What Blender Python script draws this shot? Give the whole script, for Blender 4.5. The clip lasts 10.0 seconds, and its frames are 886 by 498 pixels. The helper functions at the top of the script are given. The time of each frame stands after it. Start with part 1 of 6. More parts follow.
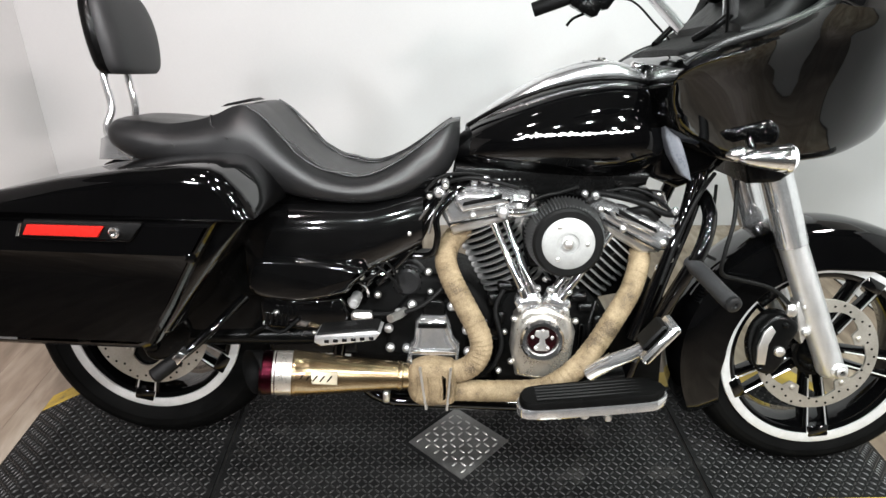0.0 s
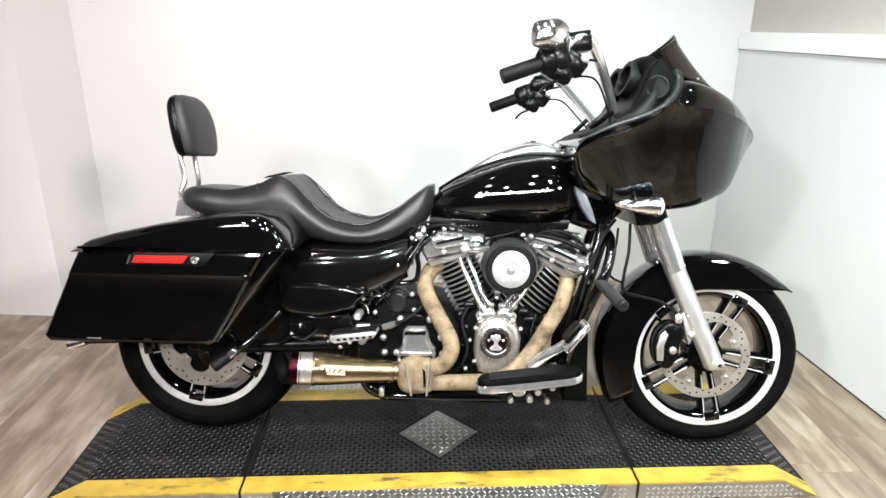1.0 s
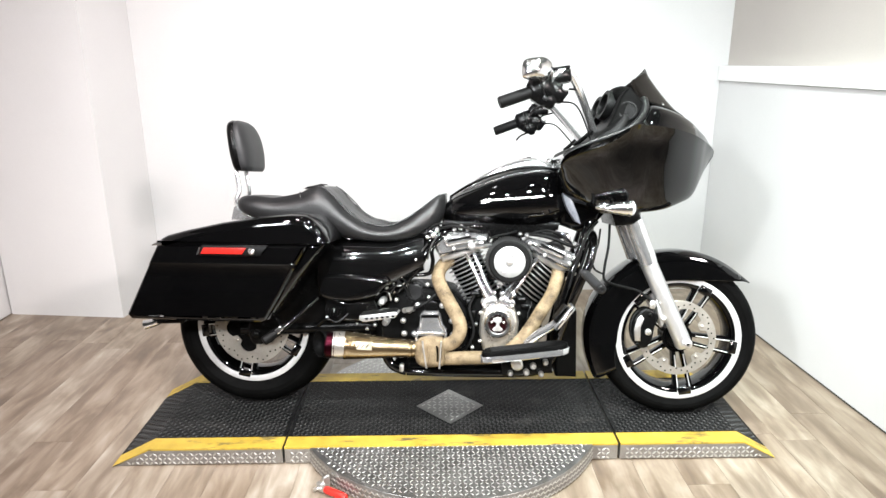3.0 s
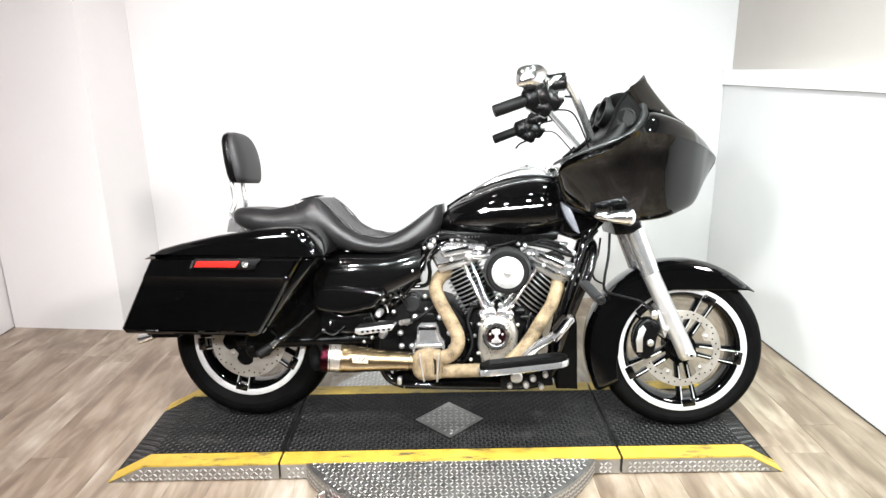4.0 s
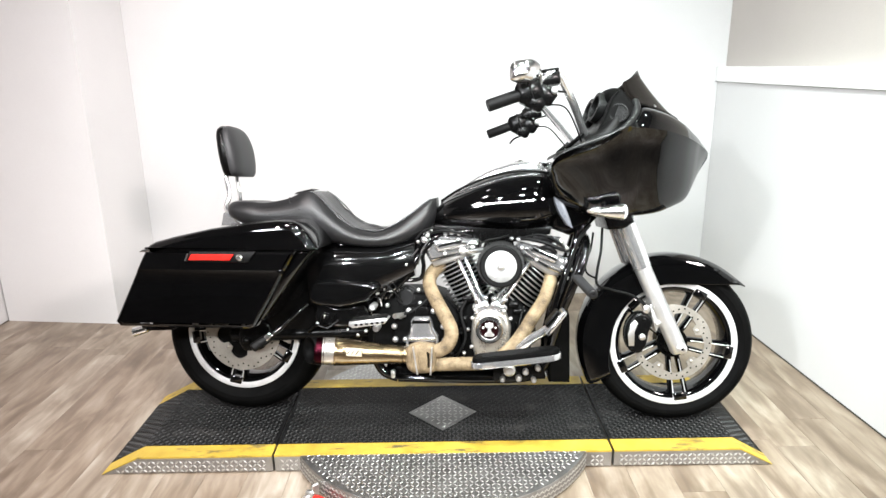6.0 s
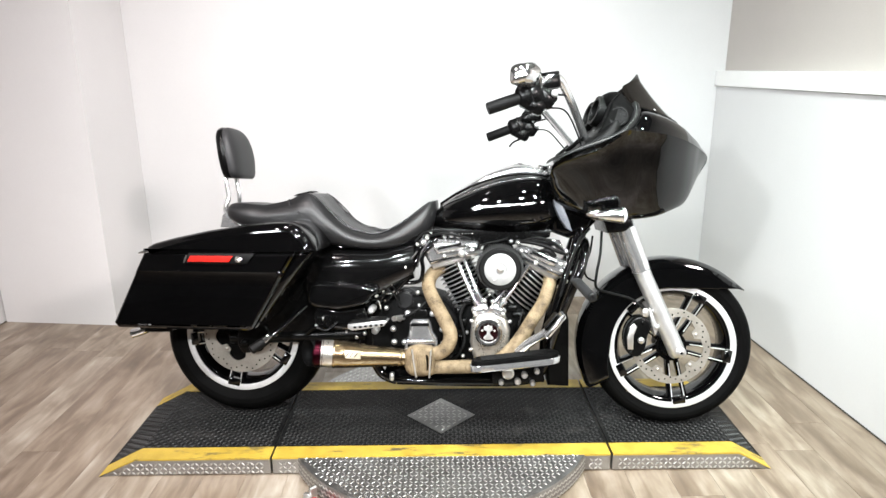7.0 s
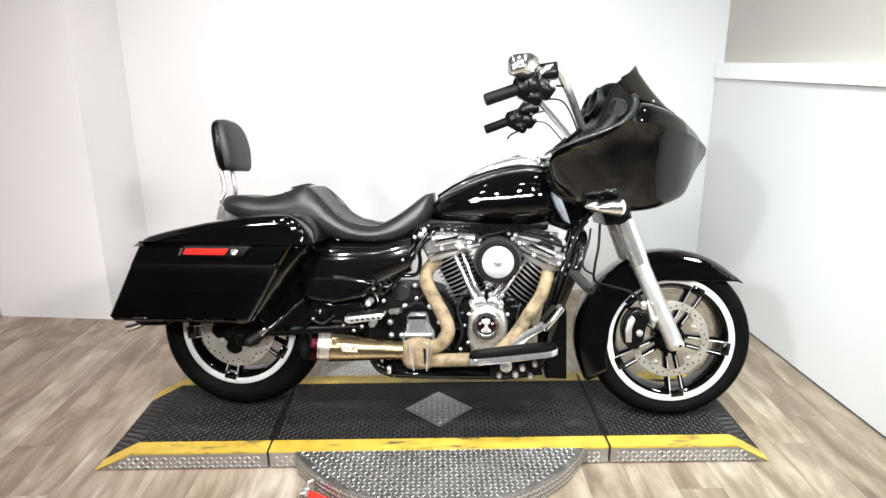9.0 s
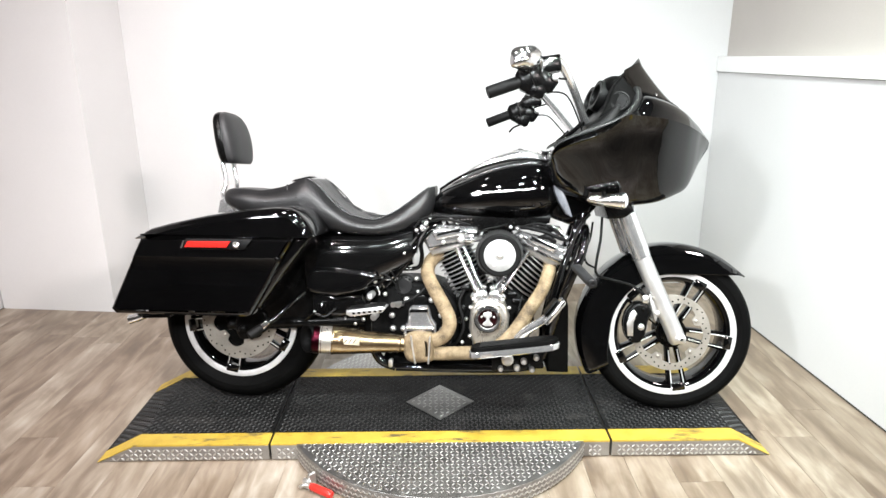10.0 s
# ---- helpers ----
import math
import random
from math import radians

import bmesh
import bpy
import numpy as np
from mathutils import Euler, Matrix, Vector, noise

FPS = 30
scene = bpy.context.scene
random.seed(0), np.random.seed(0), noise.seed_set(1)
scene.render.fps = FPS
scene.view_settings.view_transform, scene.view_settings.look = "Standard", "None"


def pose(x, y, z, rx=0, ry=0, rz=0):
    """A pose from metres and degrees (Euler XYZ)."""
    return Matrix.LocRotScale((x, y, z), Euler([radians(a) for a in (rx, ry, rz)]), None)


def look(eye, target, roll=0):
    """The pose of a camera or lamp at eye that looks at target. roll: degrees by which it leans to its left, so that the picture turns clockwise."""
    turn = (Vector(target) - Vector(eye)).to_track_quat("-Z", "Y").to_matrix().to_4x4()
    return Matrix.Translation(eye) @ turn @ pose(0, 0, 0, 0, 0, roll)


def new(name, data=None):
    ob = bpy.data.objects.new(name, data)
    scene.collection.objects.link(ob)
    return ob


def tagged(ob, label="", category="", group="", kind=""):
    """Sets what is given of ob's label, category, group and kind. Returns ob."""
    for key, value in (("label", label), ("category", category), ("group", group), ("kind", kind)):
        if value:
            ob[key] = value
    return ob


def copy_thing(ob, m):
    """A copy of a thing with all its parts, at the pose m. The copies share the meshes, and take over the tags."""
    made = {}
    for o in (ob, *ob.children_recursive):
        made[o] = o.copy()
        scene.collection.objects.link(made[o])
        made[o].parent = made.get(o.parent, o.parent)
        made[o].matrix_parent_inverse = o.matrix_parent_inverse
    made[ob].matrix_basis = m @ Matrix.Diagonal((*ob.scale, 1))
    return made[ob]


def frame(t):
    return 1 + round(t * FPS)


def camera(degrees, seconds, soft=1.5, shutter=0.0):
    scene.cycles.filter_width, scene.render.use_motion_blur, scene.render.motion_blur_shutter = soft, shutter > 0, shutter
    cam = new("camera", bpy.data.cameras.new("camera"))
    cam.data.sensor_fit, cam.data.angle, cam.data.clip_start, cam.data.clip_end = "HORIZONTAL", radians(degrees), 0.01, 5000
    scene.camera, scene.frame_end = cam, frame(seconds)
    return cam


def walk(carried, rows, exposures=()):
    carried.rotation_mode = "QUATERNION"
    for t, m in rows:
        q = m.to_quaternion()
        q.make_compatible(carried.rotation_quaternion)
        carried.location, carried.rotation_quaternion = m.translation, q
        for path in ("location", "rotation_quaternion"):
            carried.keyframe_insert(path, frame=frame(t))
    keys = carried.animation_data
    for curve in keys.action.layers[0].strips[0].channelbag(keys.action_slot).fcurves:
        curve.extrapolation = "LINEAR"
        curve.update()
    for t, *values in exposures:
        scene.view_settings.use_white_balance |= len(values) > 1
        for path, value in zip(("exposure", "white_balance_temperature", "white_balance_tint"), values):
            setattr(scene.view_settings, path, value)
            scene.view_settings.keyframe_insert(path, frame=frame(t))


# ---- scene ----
cam = camera(68.9, 10.0)
PATH = [
    (0, (-0.107, -1.327, 1.324), (-0.033, 0.458, 0.425), 1.0),
    (0.5, (-0.112, -1.674, 1.374), (0.007, 0.177, 0.627), 0.8),
    (1, (-0.069, -1.912, 1.412), (0.012, -0.025, 0.756), 0.3),
    (1.5, (-0.007, -2.113, 1.41), (-0.001, -0.211, 0.792), -1.3),
    (2, (-0.064, -2.278, 1.415), (-0.021, -0.361, 0.845), -1.1),
    (2.5, (-0.077, -2.353, 1.415), (-0.027, -0.435, 0.848), -0.1),
    (4, (-0.011, -2.3, 1.422), (-0.013, -0.375, 0.882), -1.0),
    (4.5, (-0.003, -2.301, 1.414), (0.01, -0.375, 0.876), -0.7),
    (5, (-0.004, -2.31, 1.418), (0.005, -0.383, 0.881), -0.6),
    (5.5, (-0.002, -2.315, 1.417), (0.007, -0.393, 0.863), -0.8),
    (7, (-0.007, -2.314, 1.415), (0.009, -0.389, 0.873), -0.4),
    (7.5, (-0.006, -2.311, 1.413), (0.009, -0.387, 0.867), -0.5),
    (8, (-0.011, -2.304, 1.413), (0.006, -0.383, 0.856), -0.4),
    (8.5, (-0.012, -2.305, 1.407), (0.007, -0.384, 0.851), -0.2),
    (9, (-0.006, -2.302, 1.404), (0.017, -0.382, 0.846), -0.4),
    (9.5, (-0.016, -2.3, 1.398), (0.003, -0.383, 0.829), -0.2),
    (10, (-0.008, -2.301, 1.401), (0.011, -0.386, 0.825), -0.3),
]
EXPOSURES = [(0.0, -0.62), (0.5, -0.45), (1.0, -0.3), (1.5, -0.25), (2.0, -0.2), (2.5, -0.15), (4.0, 0.0), (5.5, 0.0), (7.0, -0.26), (9.0, -0.25), (10.0, -0.14)]
walk(cam, [(t, look(eye, target, roll)) for t, eye, target, roll in PATH], EXPOSURES)

# ---- light ----
world = bpy.data.worlds.new("world")
scene.world = world
world.use_nodes = True
world.node_tree.nodes["Background"].inputs[0].default_value = (0.5, 0.5, 0.52, 1)
world.node_tree.nodes["Background"].inputs[1].default_value = 0.05

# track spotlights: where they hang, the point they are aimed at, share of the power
# the lamp at (-0.6, 0.5) is turned to fill the wall projection's return
LAMP_SPOTS = [((-1.6, -2.0), (-1.5, 0.9, 0.25), 0.58), ((-0.7, -2.1), (-0.3, 0.9, 0.5), 0.72), ((0.1, -2.1), (0.5, 0.9, 0.5), 0.76), ((0.9, -2.1), (0.5, 0.9, 0.5), 0.76), ((0.75, -1.7), (1.71, 0.15, 0.72), 1.3),
              ((-0.9, -0.7), (-0.8, -0.2, 0.0), 0.42), ((0.25, -0.7), (0.2, -0.2, 0.0), 0.5), ((1.15, -0.7), (1.1, -0.2, 0.0), 0.55), ((-0.6, 0.5), (-1.8, 1.36, 0.5), 0.24), ((0.9, 0.5), (0.9, 0.6, 0.0), 0.3),
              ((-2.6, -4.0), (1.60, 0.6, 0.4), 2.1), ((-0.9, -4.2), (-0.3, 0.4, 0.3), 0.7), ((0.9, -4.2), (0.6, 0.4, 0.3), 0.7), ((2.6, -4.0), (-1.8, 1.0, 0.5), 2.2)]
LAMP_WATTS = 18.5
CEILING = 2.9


# ---- materials ----
def shader(name):
    m = bpy.data.materials.new(name)
    m.use_nodes = True
    nt = m.node_tree
    return m, nt, nt.nodes["Principled BSDF"]


def link(nt, a, b):
    nt.links.new(a, b)


def ramp(nt, fac, stops):
    r = nt.nodes.new("ShaderNodeValToRGB")
    e = r.color_ramp.elements
    while len(e) < len(stops):
        e.new(0.5)
    for k, (pos, col) in zip(e, stops):
        k.position = pos
        k.color = (*col, 1) if len(col) == 3 else col
    link(nt, fac, r.inputs[0])
    return r.outputs[0]


def noise_tex(nt, scale, detail=4.0, rough=0.55, stretch=None, coords="Object"):
    tc = nt.nodes.new("ShaderNodeTexCoord")
    src = tc.outputs[coords]
    if stretch:
        mp = nt.nodes.new("ShaderNodeMapping")
        mp.inputs["Scale"].default_value = stretch
        link(nt, src, mp.inputs[0])
        src = mp.outputs[0]
    n = nt.nodes.new("ShaderNodeTexNoise")
    n.inputs["Scale"].default_value = scale
    n.inputs["Detail"].default_value = detail
    n.inputs["Roughness"].default_value = rough
    link(nt, src, n.inputs["Vector"])
    return n.outputs[0]


def bump(nt, bsdf, height, strength, distance=0.002):
    b = nt.nodes.new("ShaderNodeBump")
    b.inputs["Strength"].default_value = strength
    b.inputs["Distance"].default_value = distance
    link(nt, height, b.inputs["Height"])
    link(nt, b.outputs[0], bsdf.inputs["Normal"])


def surface(name, a, b, rough=(0.4, 0.5), metal=0.0, scale=30.0, coat=0.0, relief=0.0, fine=200.0, stretch=None, spec=0.5, distance=0.002):
    """Two tones mixed by a broad and a fine noise, roughness that follows them, and a fine relief."""
    m, nt, p = shader(name)
    broad = noise_tex(nt, scale, 5, 0.6, stretch)
    small = noise_tex(nt, fine, 3, 0.6, stretch)
    mx = nt.nodes.new("ShaderNodeMath")
    mx.operation = "MULTIPLY_ADD"
    mx.inputs[1].default_value = 0.35
    link(nt, small, mx.inputs[0])
    sc = nt.nodes.new("ShaderNodeMath")
    sc.operation = "MULTIPLY"
    sc.inputs[1].default_value = 0.65
    link(nt, broad, sc.inputs[0])
    link(nt, sc.outputs[0], mx.inputs[2])
    f = mx.outputs[0]
    link(nt, ramp(nt, f, [(0.3, a), (0.7, b)]), p.inputs["Base Color"])
    link(nt, ramp(nt, f, [(0.3, (rough[0],) * 3), (0.7, (rough[1],) * 3)]), p.inputs["Roughness"])
    p.inputs["Metallic"].default_value = metal
    p.inputs["Coat Weight"].default_value = coat
    p.inputs["Coat Roughness"].default_value = 0.02
    p.inputs["Specular IOR Level"].default_value = spec
    if relief:
        bump(nt, p, small, relief, distance)
    return m


PAINT = surface("gloss black paint", (0.0008, 0.0008, 0.0009), (0.0014, 0.0014, 0.0015), (0.02, 0.045), scale=6, coat=0.0, spec=0.52)
CHROME = surface("chrome", (0.88, 0.88, 0.89), (0.94, 0.94, 0.94), (0.06, 0.12), 0.985, scale=20)
STEEL = surface("brushed steel", (0.66, 0.65, 0.63), (0.78, 0.77, 0.75), (0.36, 0.44), 1.0, scale=40)
BADGE = surface("pale tan badge plate", (0.52, 0.46, 0.34), (0.62, 0.56, 0.44), (0.3, 0.4), 0.2, scale=40)
SATIN = surface("machined aluminium", (0.64, 0.64, 0.64), (0.74, 0.74, 0.74), (0.34, 0.44), 0.9, scale=25)
CAST = surface("dull aluminium casting", (0.30, 0.30, 0.295), (0.40, 0.40, 0.395), (0.42, 0.54), 0.4, scale=35)
CONSOLE = surface("bright console chrome", (0.78, 0.78, 0.79), (0.88, 0.88, 0.89), (0.16, 0.24), 0.93, scale=18)
LIP = surface("machined bright rim metal", (0.55, 0.55, 0.55), (0.68, 0.68, 0.68), (0.4, 0.5), 0.6, scale=25)
# the beige puts the reflected pipe wrap and floor into the metal's colour
CASE = surface("satin metal with beige reflection tint", (0.46, 0.435, 0.39), (0.60, 0.57, 0.52), (0.24, 0.34), 0.86, scale=25)
BRIGHT = surface("polished castings", (0.60, 0.60, 0.61), (0.80, 0.80, 0.80), (0.09, 0.17), 0.88, scale=45)
DISC = surface("brake disc steel", (0.33, 0.31, 0.275), (0.46, 0.43, 0.385), (0.38, 0.48), 0.8, scale=25)
BLACK = surface("satin black metal", (0.0016, 0.0016, 0.0016), (0.003, 0.003, 0.003), (0.2, 0.3), scale=30, spec=0.14)
WRINKLE = surface("wrinkle black engine", (0.0014, 0.0014, 0.0014), (0.0034, 0.0034, 0.0034), (0.4, 0.6), scale=40, relief=0.5, fine=500, spec=0.06)
RUBBER = surface("tyre rubber", (0.0014, 0.0014, 0.0014), (0.0036, 0.0036, 0.0035), (0.45, 0.62), scale=20, relief=0.3, fine=300, spec=0.03)
SOFT = surface("black grip rubber", (0.0022, 0.0022, 0.0022), (0.005, 0.005, 0.005), (0.45, 0.6), scale=40, relief=0.3, fine=400, spec=0.13)
LEATHER = surface("black seat vinyl", (0.006, 0.006, 0.0063), (0.0105, 0.0105, 0.011), (0.30, 0.42), scale=12, relief=0.4, fine=700, distance=0.001, spec=0.41)
PLASTIC = surface("black plastic", (0.0016, 0.0016, 0.0016), (0.0035, 0.0035, 0.0035), (0.36, 0.5), scale=30, relief=0.2, fine=600, spec=0.12)
SEMI = surface("semi gloss black paint", (0.0014, 0.0014, 0.0015), (0.003, 0.003, 0.0031), (0.05, 0.12), scale=5, relief=0.06, fine=30, spec=0.62)
WALL = surface("white painted wall", (0.59, 0.59, 0.59), (0.635, 0.635, 0.635), (0.55, 0.7), scale=1.5, relief=0.12, fine=120)
TAUPE = surface("taupe painted wall", (0.42, 0.39, 0.362), (0.48, 0.447, 0.416), (0.6, 0.75), scale=1.5, relief=0.12, fine=120)
TRIM = surface("white trim paint", (0.76, 0.76, 0.75), (0.82, 0.82, 0.81), (0.35, 0.5), scale=4, relief=0.05)
DARKWALL = surface("pale grey painted wall", (0.50, 0.495, 0.49), (0.56, 0.555, 0.545), (0.6, 0.75), scale=1.2)
CEIL = surface("dark ceiling paint", (0.10, 0.10, 0.10), (0.14, 0.14, 0.138), (0.7, 0.8), scale=2)
LUG = surface("worn rubber tread", (0.005, 0.005, 0.005), (0.025, 0.025, 0.0242), (0.36, 0.5), scale=7, relief=0.1, fine=150, spec=0.4)
GREY = surface("grey satin plastic", (0.007, 0.007, 0.0072), (0.012, 0.012, 0.0125), (0.3, 0.4), scale=30, spec=0.28)
FIN = surface("machined bare fin edge", (0.50, 0.50, 0.50), (0.68, 0.68, 0.68), (0.3, 0.4), 0.9, scale=30)
PLEAT = surface("grey filter gauze", (0.02, 0.02, 0.02), (0.05, 0.05, 0.05), (0.5, 0.7), scale=60)
def scuffed(name, a, b, dirt, amount, scale, rough, spec=0.5, stretch=(0.45, 1.6, 1)):
    """Two-toned paint with ragged dark scuffs and streaks worn into it."""
    m, nt, p = shader(name)
    tone = ramp(nt, noise_tex(nt, 12, 5, 0.6), [(0.3, a), (0.7, b)])
    worn = ramp(nt, noise_tex(nt, scale, 8, 0.72, stretch), [(amount, (0, 0, 0)), (amount + 0.09, (1, 1, 1))])
    mix = nt.nodes.new("ShaderNodeMix")
    mix.data_type = "RGBA"
    link(nt, worn, mix.inputs[0])
    link(nt, tone, mix.inputs[6])
    mix.inputs[7].default_value = (*dirt, 1)
    link(nt, mix.outputs[2], p.inputs["Base Color"])
    p.inputs["Roughness"].default_value = rough
    p.inputs["Specular IOR Level"].default_value = spec
    bump(nt, p, noise_tex(nt, 180, 3, 0.6), 0.2)
    return m


MAT = scuffed("black rubber deck", (0.0025, 0.0025, 0.0026), (0.009, 0.009, 0.009), (0.026, 0.0245, 0.023), 0.60, 6, 0.55, 0.14, (0.8, 1.2, 1))
YELLOW = scuffed("worn yellow paint", (0.34, 0.228, 0.024), (0.49, 0.345, 0.048), (0.09, 0.07, 0.03), 0.55, 11, 0.5)
PLATE = surface("diamond plate aluminium", (0.29, 0.286, 0.278), (0.46, 0.452, 0.44), (0.36, 0.5), 1.0, scale=14)
TREAD = surface("worn bright tread tops", (0.60, 0.594, 0.58), (0.76, 0.754, 0.74), (0.34, 0.46), 1.0, scale=9)
RED = surface("red plastic", (0.5, 0.02, 0.015), (0.62, 0.03, 0.02), (0.25, 0.35), scale=20)
GOLD = surface("heat tinted steel", (0.165, 0.112, 0.058), (0.38, 0.295, 0.185), (0.18, 0.26), 0.94, scale=5)
PURPLE = surface("burgundy heat blued steel", (0.014, 0.002, 0.004), (0.035, 0.005, 0.010), (0.25, 0.35), 1.0, scale=10)


def lens_material(name, col, glow=0.0):
    m, nt, p = shader(name)
    n = noise_tex(nt, 160, 2)
    link(nt, ramp(nt, n, [(0.35, tuple(c * 0.75 for c in col)), (0.65, col)]), p.inputs["Base Color"])
    p.inputs["Roughness"].default_value = 0.08
    p.inputs["Coat Weight"].default_value = 0.5
    return m


REDLENS = lens_material("red reflector", (0.52, 0.02, 0.015))
CLEARLENS = lens_material("clear lens", (0.75, 0.75, 0.78))


def wrap_material():
    m, nt, p = shader("tan exhaust wrap")
    fine = noise_tex(nt, 420, 3, 0.7)
    broad = noise_tex(nt, 22, 4, 0.6)
    a = nt.nodes.new("ShaderNodeMath")
    a.operation = "MULTIPLY_ADD"
    a.inputs[1].default_value = 0.45
    link(nt, fine, a.inputs[0])
    b = nt.nodes.new("ShaderNodeMath")
    b.operation = "MULTIPLY"
    b.inputs[1].default_value = 0.55
    link(nt, broad, b.inputs[0])
    link(nt, b.outputs[0], a.inputs[2])
    link(nt, ramp(nt, a.outputs[0], [(0.36, (0.04, 0.025, 0.012)), (0.47, (0.165, 0.118, 0.064)), (0.64, (0.29, 0.222, 0.134))]), p.inputs["Base Color"])
    p.inputs["Roughness"].default_value = 0.7
    bump(nt, p, fine, 0.6, 0.003)
    return m


WRAP = wrap_material()


def plank_material():
    m, nt, p = shader("wood look vinyl plank")
    info = nt.nodes.new("ShaderNodeObjectInfo")
    tc = nt.nodes.new("ShaderNodeTexCoord")
    off = nt.nodes.new("ShaderNodeVectorMath")
    off.operation = "SCALE"
    link(nt, info.outputs["Random"], off.inputs["Scale"])
    off.inputs[0].default_value = (37.0, 91.0, 13.0)
    add = nt.nodes.new("ShaderNodeVectorMath")
    link(nt, tc.outputs["Object"], add.inputs[0])
    link(nt, off.outputs[0], add.inputs[1])
    outs = []
    for stretch, scale, detail in (((1, 0.13, 1), 30.0, 6.0), ((1, 0.32, 1), 11.0, 5.0)):
        mp = nt.nodes.new("ShaderNodeMapping")
        mp.inputs["Scale"].default_value = stretch
        link(nt, add.outputs[0], mp.inputs[0])
        n = nt.nodes.new("ShaderNodeTexNoise")
        n.inputs["Scale"].default_value = scale
        n.inputs["Detail"].default_value = detail
        n.inputs["Distortion"].default_value = 0.6
        link(nt, mp.outputs[0], n.inputs["Vector"])
        outs.append(n.outputs[0])
    mix = nt.nodes.new("ShaderNodeMix")
    mix.inputs[0].default_value = 0.62
    link(nt, outs[0], mix.inputs[2])
    link(nt, outs[1], mix.inputs[3])
    grain = ramp(nt, mix.outputs[0], [(0.30, (0.106, 0.078, 0.057)), (0.45, (0.186, 0.147, 0.112)), (0.56, (0.276, 0.233, 0.187)), (0.70, (0.385, 0.348, 0.305))])
    tone = ramp(nt, info.outputs["Random"], [(0.0, (0.78, 0.72, 0.66)), (0.35, (0.93, 0.88, 0.82)), (0.65, (1.0, 0.98, 0.93)), (1.0, (1.10, 1.10, 1.08))])
    mul = nt.nodes.new("ShaderNodeMix")
    mul.data_type, mul.blend_type = "RGBA", "MULTIPLY"
    mul.inputs[0].default_value = 1.0
    link(nt, grain, mul.inputs[6])
    link(nt, tone, mul.inputs[7])
    link(nt, mul.outputs[2], p.inputs["Base Color"])
    link(nt, ramp(nt, outs[0], [(0.3, (0.3,) * 3), (0.7, (0.42,) * 3)]), p.inputs["Roughness"])
    bump(nt, p, outs[0], 0.15, 0.001)
    return m


PLANK = plank_material()


def lamp_material():
    m, nt, p = shader("lamp diffuser")
    p.inputs["Base Color"].default_value = (0.9, 0.9, 0.9, 1)
    p.inputs["Emission Color"].default_value = (1, 0.98, 0.96, 1)
    p.inputs["Emission Strength"].default_value = 60.0
    return m


GLOW = lamp_material()


